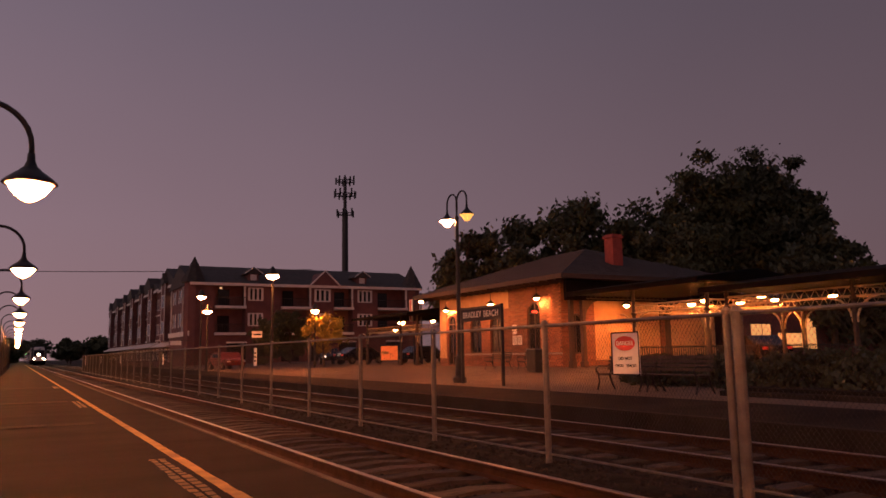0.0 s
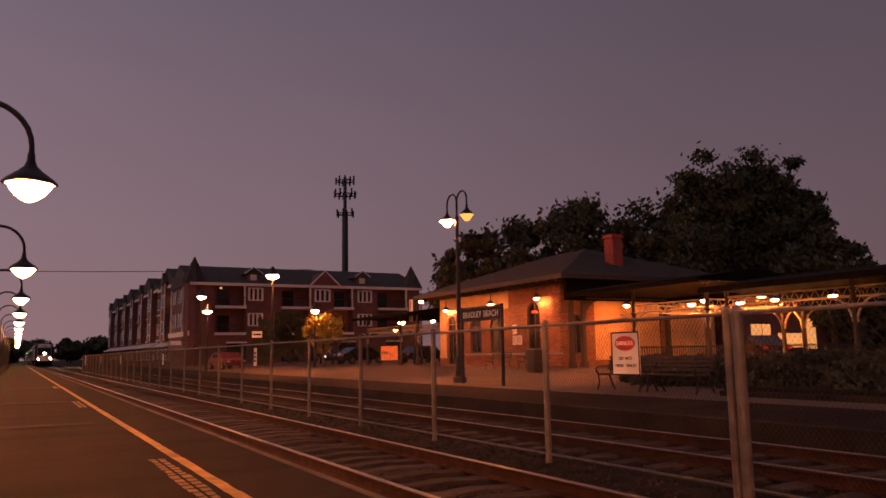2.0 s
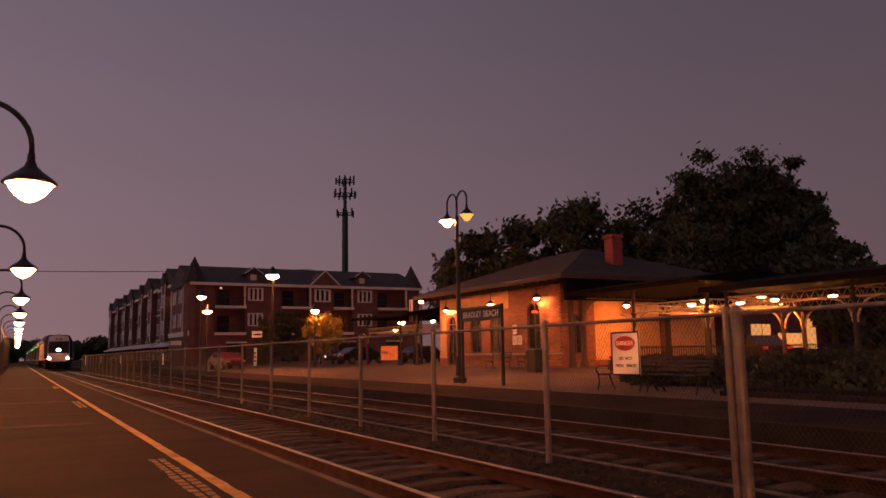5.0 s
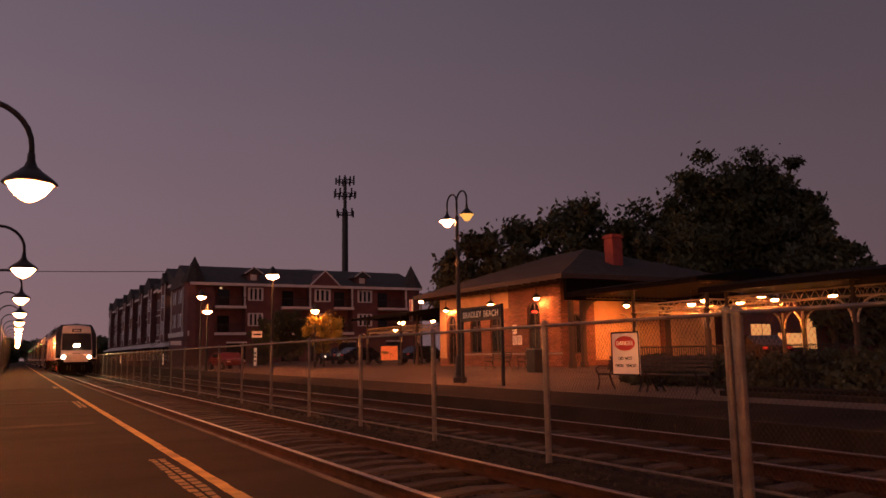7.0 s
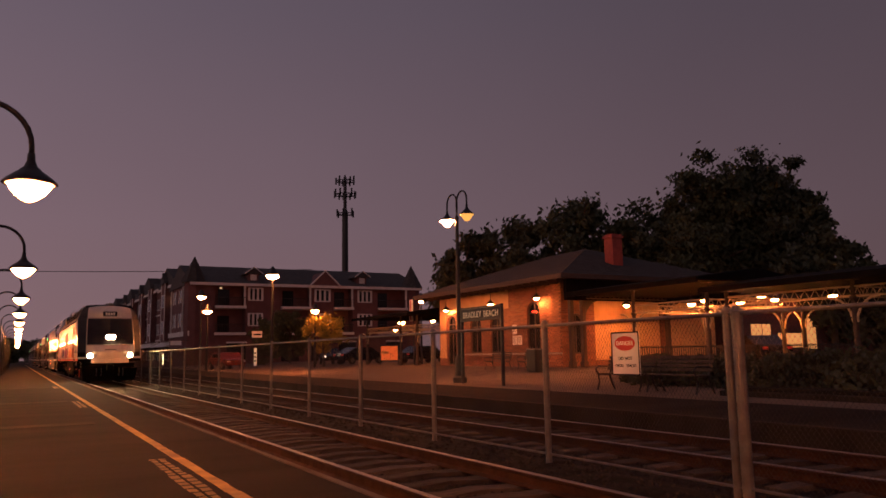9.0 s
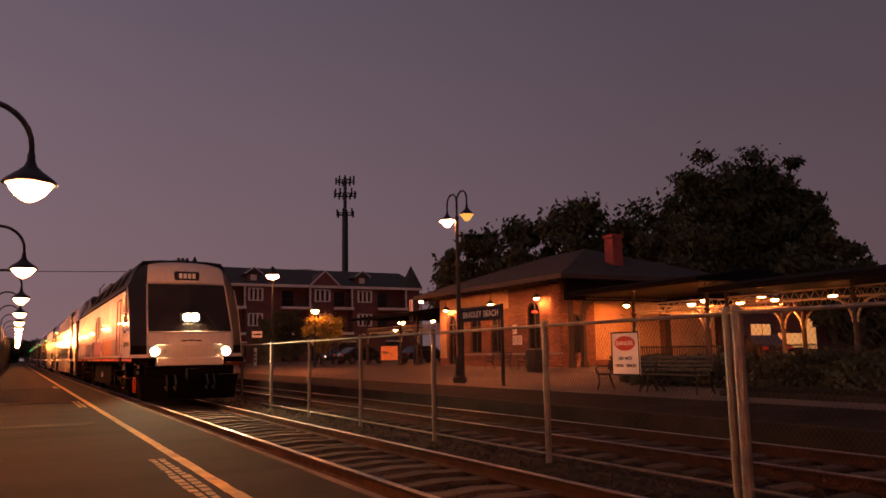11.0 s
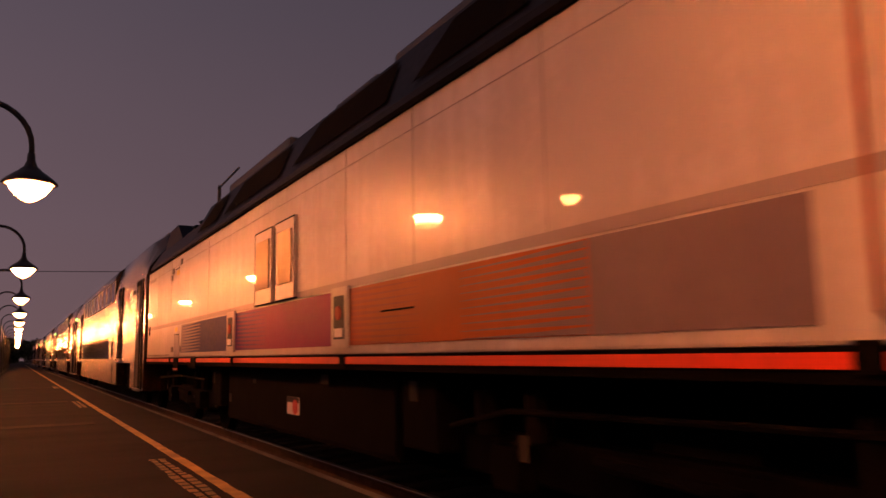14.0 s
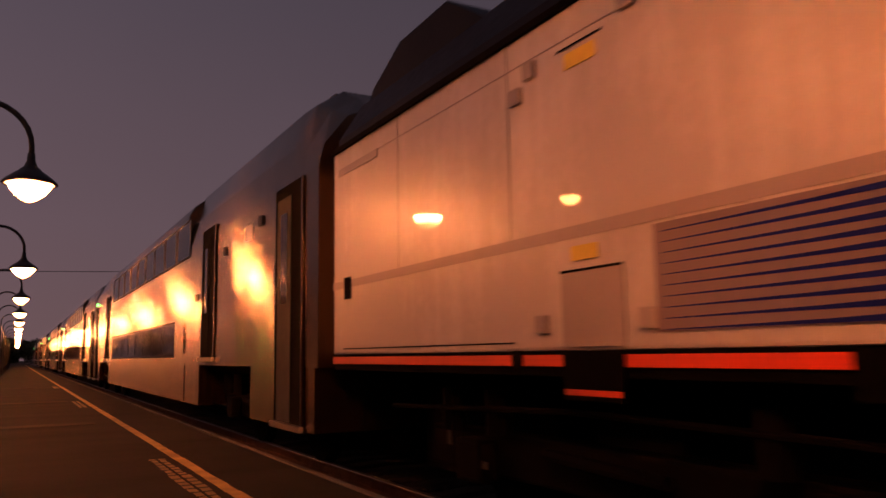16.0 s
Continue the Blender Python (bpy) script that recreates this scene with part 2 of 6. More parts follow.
M["shop_lit"] = glow("shop_window", (1.0, 0.42, 0.13), 0.55)
M["pale_light"] = glow("small_pale_light", (1.0, 0.72, 0.52), 4.0)
M["neon"] = glow("red_neon", (1.0, 0.03, 0.02), 3.0)
M["greenlight"] = glow("green_light", (0.06, 1.0, 0.16), 9.0)
M["dim_lamp"] = glow("dim_lamp_glass", (1.0, 0.46, 0.10), 0.9)


# ---- mesh helpers ----
def part(name, bm, mat, parent=None, label="", smooth=False):
    me = bpy.data.meshes.new(name)
    bm.to_mesh(me)
    bm.free()
    me.materials.append(M[mat])
    if smooth:
        me.polygons.foreach_set("use_smooth", [True] * len(me.polygons))
    ob = new(name, me)
    ob.parent = parent
    if label:
        ob["label"] = label
    return ob


def share(name, mesh, parent, loc, rz=0.0, scale=(1, 1, 1)):
    ob = new(name, mesh)
    ob.parent = parent
    ob.location, ob.rotation_euler, ob.scale = loc, (0, 0, rz), scale
    return ob


def thing(name, label, category, loc=(0, 0, 0), rz=0.0, group="", kind=""):
    ob = new(name)
    ob.location, ob.rotation_euler = loc, (0, 0, rz)
    ob.empty_display_size = 0.1
    return tagged(ob, label, category, group, kind)


def box(bm, x0, x1, y0, y1, z0, z1, bevel=0.0):
    v = [bm.verts.new(p) for p in ((x0, y0, z0), (x1, y0, z0), (x1, y1, z0), (x0, y1, z0), (x0, y0, z1), (x1, y0, z1), (x1, y1, z1), (x0, y1, z1))]
    fs = [bm.faces.new([v[i] for i in f]) for f in ((0, 3, 2, 1), (4, 5, 6, 7), (0, 1, 5, 4), (1, 2, 6, 5), (2, 3, 7, 6), (3, 0, 4, 7))]
    if bevel:
        es = list({e for f in fs for e in f.edges})
        bmesh.ops.bevel(bm, geom=es, offset=bevel, segments=2, affect="EDGES", profile=0.6)
    return bm


def boxes(*rows, bevel=0.0):
    bm = bmesh.new()
    for q in rows:
        box(bm, *q, bevel=bevel)
    return bm


def tube(bm, pts, r, n=8, caps=True):
    """A round bar along pts; r may be one radius or one for each point."""
    pts = [Vector(p) for p in pts]
    rs = r if isinstance(r, (list, tuple)) else [r] * len(pts)
    rings = []
    for i, p in enumerate(pts):
        d = (pts[min(i + 1, len(pts) - 1)] - pts[max(i - 1, 0)]).normalized()
        a = d.orthogonal().normalized() if i == 0 else (a - d * a.dot(d)).normalized()
        b = d.cross(a)
        rings.append([bm.verts.new(p + (a * math.cos(k * math.tau / n) + b * math.sin(k * math.tau / n)) * rs[i]) for k in range(n)])
    for s, t in zip(rings, rings[1:]):
        for k in range(n):
            bm.faces.new((s[k], s[(k + 1) % n], t[(k + 1) % n], t[k]))
    if caps:
        bm.faces.new(rings[0][::-1])
        bm.faces.new(rings[-1])
    return bm


def lathe(bm, prof, n=20, c=(0, 0, 0)):
    """Turn (radius, height) pairs round the upright axis through c."""
    rings = [[bm.verts.new((c[0] + r * math.cos(k * math.tau / n), c[1] + r * math.sin(k * math.tau / n), c[2] + z)) for k in range(n)] for r, z in prof]
    for s, t in zip(rings, rings[1:]):
        for k in range(n):
            bm.faces.new((s[k], s[(k + 1) % n], t[(k + 1) % n], t[k]))
    bm.faces.new(rings[0][::-1])
    bm.faces.new(rings[-1])
    return bm


def prism(bm, poly, axis, a, b):
    """Extrude a polygon of pairs along an axis from a to b."""
    def at(p, v):
        return {"x": (v, p[0], p[1]), "y": (p[0], v, p[1]), "z": (p[0], p[1], v)}[axis]
    s, t = [bm.verts.new(at(p, a)) for p in poly], [bm.verts.new(at(p, b)) for p in poly]
    for k in range(len(poly)):
        bm.faces.new((s[k], s[(k + 1) % len(poly)], t[(k + 1) % len(poly)], t[k]))
    bm.faces.new(s[::-1])
    bm.faces.new(t)
    bmesh.ops.recalc_face_normals(bm, faces=bm.faces)
    return bm


def quads(*faces):
    bm = bmesh.new()
    for f in faces:
        bm.faces.new([bm.verts.new(p) for p in f])
    return bm


def lettering(name, body, size, mat, parent, m, align="CENTER", depth=0.002):
    """Raised letters as a mesh, facing +z of the pose m."""
    cu = bpy.data.curves.new(name, "FONT")
    cu.body, cu.size, cu.align_x, cu.align_y, cu.extrude = body, size, align, "CENTER", depth
    tmp = bpy.data.objects.new(name, cu)
    scene.collection.objects.link(tmp)
    bpy.context.view_layer.update()
    me = bpy.data.meshes.new_from_object(tmp.evaluated_get(bpy.context.evaluated_depsgraph_get()))
    bpy.data.objects.remove(tmp)
    me.materials.clear()
    me.materials.append(M[mat])
    ob = new(name, me)
    ob.parent, ob.matrix_local = parent, m
    return ob


# facing the tracks (towards -x), reading along -y
FACE_WEST = Matrix(((0, 0, -1, 0), (-1, 0, 0, 0), (0, 1, 0, 0), (0, 0, 0, 1)))

# ---- ground, tracks, platforms ----
TRACK_1, TRACK_2 = 4.10, 8.10
FENCE = 6.00


def ground():
    bm = bmesh.new()
    xs = [-400, -60, -20, -8, 24, 40, 90, 500]
    ys = [-300, -40, 0, 40, 100, 200, 400, 1500]
    grid = [[bm.verts.new((x, y, -0.32)) for y in ys] for x in xs]
    for i in range(len(xs) - 1):
        for j in range(len(ys) - 1):
            bm.faces.new((grid[i][j], grid[i + 1][j], grid[i + 1][j + 1], grid[i][j + 1]))
    tagged(part("ground", bm, "ground"), "dark earth round the railway and the town", "ground", kind="structure")


def track_bed():
    bm = bmesh.new()
    poly = [(2.3, -0.31), (9.75, -0.31), (9.75, -0.21), (7.0, -0.20), (6.0, -0.13), (5.2, -0.20), (2.3, -0.21)]
    prism(bm, poly, "y", -30, 460)
    bed = tagged(part("track_bed", bm, "ballast"), "dark crushed stone bed under the two tracks", "track bed", kind="structure")
    rnd = random.Random(4)
    verts, faces = [], []
    for k in range(9000):
        y = 3.5 + 34 * rnd.random() ** 1.7
        x = rnd.choice((rnd.uniform(5.0, 7.0), rnd.uniform(2.7, 5.2), rnd.uniform(6.2, 9.4)))
        z = -0.205 + max(0.0, 0.07 - 0.08 * abs(x - 6.0))
        r = rnd.uniform(0.02, 0.05)
        b = len(verts)
        a = rnd.random() * 6.28
        verts += [(x + r * math.cos(a + i * 1.57) * rnd.uniform(0.7, 1.2), y + r * math.sin(a + i * 1.57) * rnd.uniform(0.7, 1.2), z + rnd.uniform(-0.3, 0.4) * r) for i in range(4)]
        verts += [(x, y, z + r * rnd.uniform(0.7, 1.1))]
        faces += [(b + i, b + (i + 1) % 4, b + 4) for i in range(4)]
    me = bpy.data.meshes.new("ballast")
    me.from_pydata(verts, [], faces)
    me.materials.append(M["stone"])
    tagged(new("ballast", me), "loose crushed stones between and beside the rails", "ballast", kind="stuff")


def sleepers(cx, name):
    bm = boxes((-1.28, 1.28, -0.115, 0.115, -0.13, 0.0))
    bmesh.ops.subdivide_edges(bm, edges=[e for e in bm.edges if abs(e.verts[0].co.x - e.verts[1].co.x) > 1], cuts=6)
    for v in bm.verts:
        v.co.z += 0.022 * noise.noise(v.co * 2.3)
        v.co.y += 0.055 * noise.noise(v.co * 2 + Vector((5, 0, 0)))
    me = bpy.data.meshes.new("sleeper")
    bm.to_mesh(me)
    bm.free()
    me.materials.append(M["sleeper"])
    base = thing(name, "row of weathered timber sleepers in dark ballast", "sleepers", kind="structure")
    rnd = random.Random(int(cx * 10))
    for k in range(150):
        share("sleeper", me, base, (cx + rnd.uniform(-0.05, 0.05), 0.6 + k * 0.60, -0.145 + rnd.uniform(-0.014, 0.010)), rnd.uniform(-0.04, 0.04))
    far = bmesh.new()
    for k in range(150, 420):
        box(far, cx - 1.28, cx + 1.28, 0.6 + k * 0.60 - 0.115, 0.6 + k * 0.60 + 0.115, -0.25, -0.145)
    tagged(part("far_sleepers", far, "sleeper"), "distant weathered timber sleepers", "sleepers", kind="stuff")


def rail(x):
    r = thing("rail", "steel rail with polished head and rusty web", "rail", (x, 0, 0), group="rails of the two tracks", kind="structure")
    web = [(-0.07, -0.155), (0.07, -0.155), (0.07, -0.145), (0.012, -0.12), (0.010, -0.045), (0.034, -0.032), (0.034, -0.010), (-0.034, -0.010), (-0.034, -0.032), (-0.010, -0.045), (-0.012, -0.12), (-0.07, -0.145)]
    part("web", prism(bmesh.new(), web, "y", -30, 460), "rust", r)
    part("head", prism(bmesh.new(), [(-0.034, -0.010), (0.034, -0.010), (0.030, -0.003), (0.018, 0.0), (-0.018, 0.0), (-0.030, -0.003)], "y", -30, 460), "polished", r)


def platforms():
    west = tagged(part("platform_west", prism(bmesh.new(), [(-9.0, -0.32), (2.42, -0.32), (2.42, 0.2), (-9.0, 0.2)], "y", -30, 240), "asphalt"),
                  "low asphalt platform with a yellow safety line", "platform", kind="structure")
    part("platform_edge", boxes((2.43, 2.50, -30, 240, -0.30, 0.207), bevel=0.012), "lip", west, "worn pale concrete lip")
    rnd = random.Random(9)
    bm = bmesh.new()
    n = 460
    for k in range(n):
        y0, y1 = -6 + k * 0.4, -6 + (k + 1) * 0.4
        j = [rnd.uniform(-0.006, 0.006) for _ in range(4)]
        bm.faces.new([bm.verts.new(p) for p in ((1.52 + j[0], y0, 0.204), (1.63 + j[1], y0, 0.204), (1.63 + j[2], y1, 0.204), (1.52 + j[3], y1, 0.204))])
    part("yellow_line", bm, "yellow", west, "worn yellow painted safety line")
    # stencilled block of writing beside the line, too worn to read
    for k in range(3):
        y0 = 6.0 + 13.2 * k
        bm = bmesh.new()
        edges = sorted([0.0, 2.9] + [0.15 + 0.2 * i + rnd.uniform(-0.03, 0.03) for i in range(14)])
        for a, b in zip(edges[:-1:1], edges[1::1]):
            if b - a > 0.06:
                h = rnd.uniform(0.0, 0.03)
                for u0, u1 in ((1.26 + h, 1.345), (1.372, 1.46 - h)):
                    bm.faces.new([bm.verts.new(p) for p in ((u0, y0 + a + 0.02, 0.204), (u1, y0 + a + 0.02, 0.204), (u1, y0 + b - 0.025, 0.204), (u0, y0 + b - 0.025, 0.204))])
        part("stencil", bm, "stencil", west, "worn yellow stencilled bars of writing")
    # asphalt repair strips across the platform
    for y in (14.2, 22.0, 33.5):
        bm = boxes((-3.2, 1.2, y, y + 0.5, 0.15, 0.205))
        part("patch", bm, "edge", west, "paler repair strip")
    east = tagged(part("platform_east", prism(bmesh.new(), [(9.55, -0.32), (75.0, -0.32), (75.0, 0.45), (26.0, 0.45), (14.0, 0.205), (9.6, 0.2), (9.55, 0.19)], "y", -30, 92), "paving"),
                  "paved station platform and forecourt under sodium light", "platform", kind="structure")
    part("platform_edge", boxes((9.44, 9.60, -30, 92, -0.30, 0.208), bevel=0.01), "edge", east, "worn concrete edge strip")
    part("asphalt_strip", boxes((9.62, 12.6, -30, 92, 0.1, 0.2045)), "asphalt", east, "dark asphalt strip along the edge")


# ---- fence between the tracks ----
POSTS = [-1.10, 1.98, 5.19] + [5.06 + 3.08 * k for k in range(1, 28)]


def fence():
    f = thing("chain_link_fence", "galvanised chain-link fence between the two tracks", "fence", (FENCE, 0, 0))
    pm = lathe(bmesh.new(), [(0.040, -0.15), (0.040, 1.60), (0.047, 1.605), (0.047, 1.64), (0.02, 1.675)], 10)
    post_mesh = part("post", pm, "galv", f)
    post_mesh.location = (0, POSTS[0], 0)
    for y in POSTS[1:]:
        share("post", post_mesh.data, f, (0, y, 0))
    thick = lathe(bmesh.new(), [(0.055, -0.15), (0.055, 1.62), (0.066, 1.625), (0.03, 1.675)], 12)
    part("gate_post", thick, "galv", f).location = (0.0, POSTS[2] - 0.125, 0)
    for i, (a, b) in enumerate(zip(POSTS, POSTS[1:])):
        part("top_rail", tube(bmesh.new(), [(0, a, 1.605), (0, b, 1.605)], 0.021, 8), "galv", f)
        part("bottom_rail", tube(bmesh.new(), [(0, a, -0.02), (0, b, -0.02)], 0.017, 6), "galv", f)
    # woven wire of one bay, shared by all bays
    w, h, p = 3.08, 1.60, 0.052
    verts, faces = [], []

    def wire(a, b):
        k = len(verts)
        for q in (a, b):
            verts.extend([(q[2] - 0.0014, q[0], q[1]), (q[2] + 0.0014, q[0], q[1] + 0.0018), (q[2] + 0.0014, q[0], q[1] - 0.0018)])
        faces.extend([(k, k + 1, k + 4, k + 3), (k + 1, k + 2, k + 5, k + 4), (k + 2, k, k + 3, k + 5)])
    s = -h * 0.75
    while s < w:
        for sign in (1, -1):
            y0, z0, y1, z1 = s, 0.0, s + h * 0.75, h
            if y0 < 0:
                z0, y0 = -y0 / 0.75, 0.0
            if y1 > w:
                z1, y1 = (w - s) / 0.75, w
            if sign < 0:
                y0, y1 = w - y0, w - y1
            wire((y0, z0, 0.002 * sign), (y1, z1, 0.002 * sign))
        s += p
    me = bpy.data.meshes.new("wire_mesh")
    me.from_pydata(verts, [], faces)
    me.materials.append(M["wire"])
    for a, b in zip(POSTS, POSTS[1:]):
        tagged(share("wire_mesh", me, f, (0, a, 0), 0, (1, (b - a) / w, 1)), kind="stuff")
    # danger board
    board = thing("danger_sign", "white warning board with a red oval on the fence", "sign", (FENCE - 0.05, 6.575, 1.235))
    part("panel", boxes((-0.004, 0.004, -0.225, 0.225, -0.24, 0.24), bevel=0.003), "signwhite", board)
    for y0, y1, z0, z1 in ((-0.225, 0.225, 0.225, 0.24), (-0.225, 0.225, -0.24, -0.225), (-0.225, -0.21, -0.225, 0.225), (0.21, 0.225, -0.225, 0.225)):
        part("border", boxes((-0.007, -0.0045, y0, y1, z0, z1)), "signblack", board)
    bm = bmesh.new()
    ring = [bm.verts.new((-0.007, 0.165 * math.cos(k * math.tau / 40), 0.112 + 0.082 * math.sin(k * math.tau / 40))) for k in range(40)]
    bm.faces.new(ring)
    part("red_oval", bm, "signred", board)
    lettering("lettering", "DANGER", 0.068, "signwhite", board, Matrix.Translation((-0.009, 0, 0.112)) @ FACE_WEST)
    for word, size, x, z in (("DO", 0.052, -0.070, -0.055), ("NOT", 0.052, 0.052, -0.055), ("CROSS", 0.044, -0.100, -0.135), ("TRACKS", 0.044, 0.090, -0.135)):
        lettering("lettering", word, size, "signblack", board, Matrix.Translation((-0.007, -x, z)) @ FACE_WEST)
    for y, z, w, h in ((21.9, 1.25, 0.3, 0.5), (37.8, 1.2, 0.3, 0.5), (54.6, 1.2, 0.3, 0.5), (68.0, 1.2, 0.3, 0.5), (84.0, 1.1, 0.45, 0.8)):
        b = thing("notice_board", "small pale notice on the fence", "sign", (FENCE - 0.05, y, z), group="notices along the fence")
        part("panel", boxes((-0.004, 0.004, -w / 2, w / 2, -h / 2, h / 2)), "signwhite", b)
        for k in range(3):
            part("bar", boxes((-0.006, -0.0045, -w * 0.3, w * 0.3, h * (0.22 - 0.22 * k) - 0.03, h * (0.22 - 0.22 * k) + 0.03)), "signblack", b)


# ---- lamps ----
def lamp_head(parent, x, z, mat="sodium"):
    """Bell shade with a glowing bowl, hung at height z (rim) and offset x."""
    bm = lathe(bmesh.new(), [(0.040, 0.36), (0.046, 0.27), (0.075, 0.20), (0.115, 0.165), (0.125, 0.150), (0.17, 0.12), (0.25, 0.055), (0.291, 0.012), (0.294, 0.0), (0.278, 0.0)], 24, (x, 0, z))
    part("shade", bm, "iron", parent, "dark bell-shaped metal shade", True)
    bm = lathe(bmesh.new(), [(0.274, 0.004), (0.276, -0.004), (0.228, -0.012), (0.217, 0.002)], 24, (x, 0, z))
    part("reflector", bm, "trimwhite", parent, "white enamel reflector ring", True)
    bm = lathe(bmesh.new(), [(0.205, 0.0), (0.222, -0.02), (0.205, -0.062), (0.160, -0.125), (0.085, -0.188), (0.02, -0.215)], 24, (x, 0, z))
    part("bowl", bm, mat, parent, "glowing orange sodium bowl", True)


def platform_lamp():
    L = thing("platform_lamp", "black gooseneck platform lamp with a lit sodium bell", "lamp", (-0.98, 9.85, 0.2), group="lamps along the platform")
    part("base", lathe(bmesh.new(), [(0.17, 0.0), (0.17, 0.10), (0.13, 0.14), (0.11, 0.55), (0.075, 0.62)], 12), "iron", L)
    part("pole", lathe(bmesh.new(), [(0.06, 0.6), (0.045, 3.1), (0.055, 3.12), (0.055, 3.17), (0.035, 3.2)], 12), "iron", L)
    arc = [(0, 0, 3.15), (0, 0, 3.52)] + [(0.505 - 0.505 * math.cos(a), 0, 3.52 + 0.505 * math.sin(a)) for a in [math.pi * k / 14 for k in range(1, 15)]] + [(1.01, 0, 3.43)]
    part("gooseneck", tube(bmesh.new(), arc, 0.032, 10), "iron", L, smooth=True)
    lamp_head(L, 1.01, 3.09)
    for k in range(1, 14):
        copy_thing(L, pose(-0.98 - 0.006 * k, 9.85 + 9.45 * k, 0.2))
    for y in (0.40, -9.05, -18.5, -27.9):
        copy_thing(L, pose(-0.98, y, 0.2))


def tall_lamp():
    L = thing("forecourt_lamp", "tall black twin-arm lamp post on the station platform", "lamp", (13.9, 24.0, 0.2))
    part("base", lathe(bmesh.new(), [(0.26, 0.0), (0.26, 0.18), (0.18, 0.26), (0.15, 0.9), (0.10, 1.0)], 14), "iron", L)
    part("pole", lathe(bmesh.new(), [(0.085, 1.0), (0.06, 5.9), (0.075, 5.93), (0.075, 6.0), (0.04, 6.05)], 12), "iron", L)
    for s, mat in ((1, "sodium_tall"), (-1, "dim_lamp")):
        arc = [(0, 0, 5.9), (0, s * 0.02, 6.5)] + [(0, s * (0.36 - 0.36 * math.cos(a)), 6.55 + 0.36 * math.sin(a)) for a in [math.pi * k / 14 for k in range(1, 15)]] + [(0, s * 0.72, 6.3)]
        part("gooseneck", tube(bmesh.new(), arc, 0.032, 10), "iron", L, smooth=True)
        bm = lathe(bmesh.new(), [(0.04, 0.36), (0.046, 0.27), (0.08, 0.2), (0.125, 0.15), (0.20, 0.08), (0.27, 0.012), (0.278, 0.0), (0.262, 0.0)], 24, (0, s * 0.72, 5.98))
        part("shade", bm, "iron", L, "dark bell-shaped metal shade", True)
        bm = lathe(bmesh.new(), [(0.258, 0.004), (0.262, -0.006), (0.20, -0.06), (0.155, -0.13), (0.115, -0.19), (0.065, -0.23), (0.02, -0.24)], 24, (0, s * 0.72, 5.98))
        # Second bowl is unlit glass; weak emission puts an amber glow in it.
        part("bowl", bm, mat, L, "glowing orange sodium bowl" if s > 0 else "unlit glass bowl given a weak amber glow", True)


def street_lamp(x, y, ground, rim, mat="sodium_far", scale=1.0):
    L = thing("street_lamp", "distant street lamp with a glowing sodium head", "lamp", (x, y, ground), group="street lamps behind the station")
    h = rim - ground
    part("pole", lathe(bmesh.new(), [(0.10, 0.0), (0.055, h + 0.3), (0.03, h + 0.55)], 8), "iron", L)
    part("head", lathe(bmesh.new(), [(0.06, h + 0.6), (0.16, h + 0.45), (0.32 * scale, h + 0.12), (0.34 * scale, h + 0.06)], 14), "iron", L)
    part("bowl", lathe(bmesh.new(), [(0.32 * scale, h + 0.058), (0.34 * scale, h), (0.22 * scale, h - 0.14), (0.05, h - 0.2)], 14), mat, L)

# ---- station building ----
WX, WY, WX2, WY2 = 24.7, 32.0, 36.0, 45.2      # outer faces of the walls
FLOOR, EAVE = 0.45, 4.95


def arch_poly(c, w, z0, z1, n=10):
    """Outline of an arched opening: pairs along the wall and up."""
    r = w / 2
    return [(c - r, z0), (c + r, z0)] + [(c + r * math.cos(math.pi * k / n), z1 - r + r * math.sin(math.pi * k / n)) for k in range(n + 1)]


def wall_with_arches(name, along, a, b, face, thick, holes, z0, z1, mat):
    """A wall along one axis from a to b with arched openings right through it."""
    bm = bmesh.new()
    outer = [(a, z0), (b, z0), (b, z1), (a, z1)]
    edges = []
    for loop in [outer] + [arch_poly(*h) for h in holes]:
        vs = [bm.verts.new((p[0], 0, p[1])) for p in loop]
        edges += [bm.edges.new((vs[i], vs[(i + 1) % len(vs)])) for i in range(len(vs))]
    bmesh.ops.triangle_fill(bm, edges=edges, use_beauty=True)
    geo = bmesh.ops.extrude_face_region(bm, geom=bm.faces[:])
    for v in geo["geom"]:
        if isinstance(v, bmesh.types.BMVert):
            v.co.y += thick
    for v in bm.verts:
        v.co = (v.co.x, face + v.co.y, v.co.z) if along == "x" else (face + v.co.y, v.co.x, v.co.z)
    bmesh.ops.recalc_face_normals(bm, faces=bm.faces)
    return part(name, bm, mat)


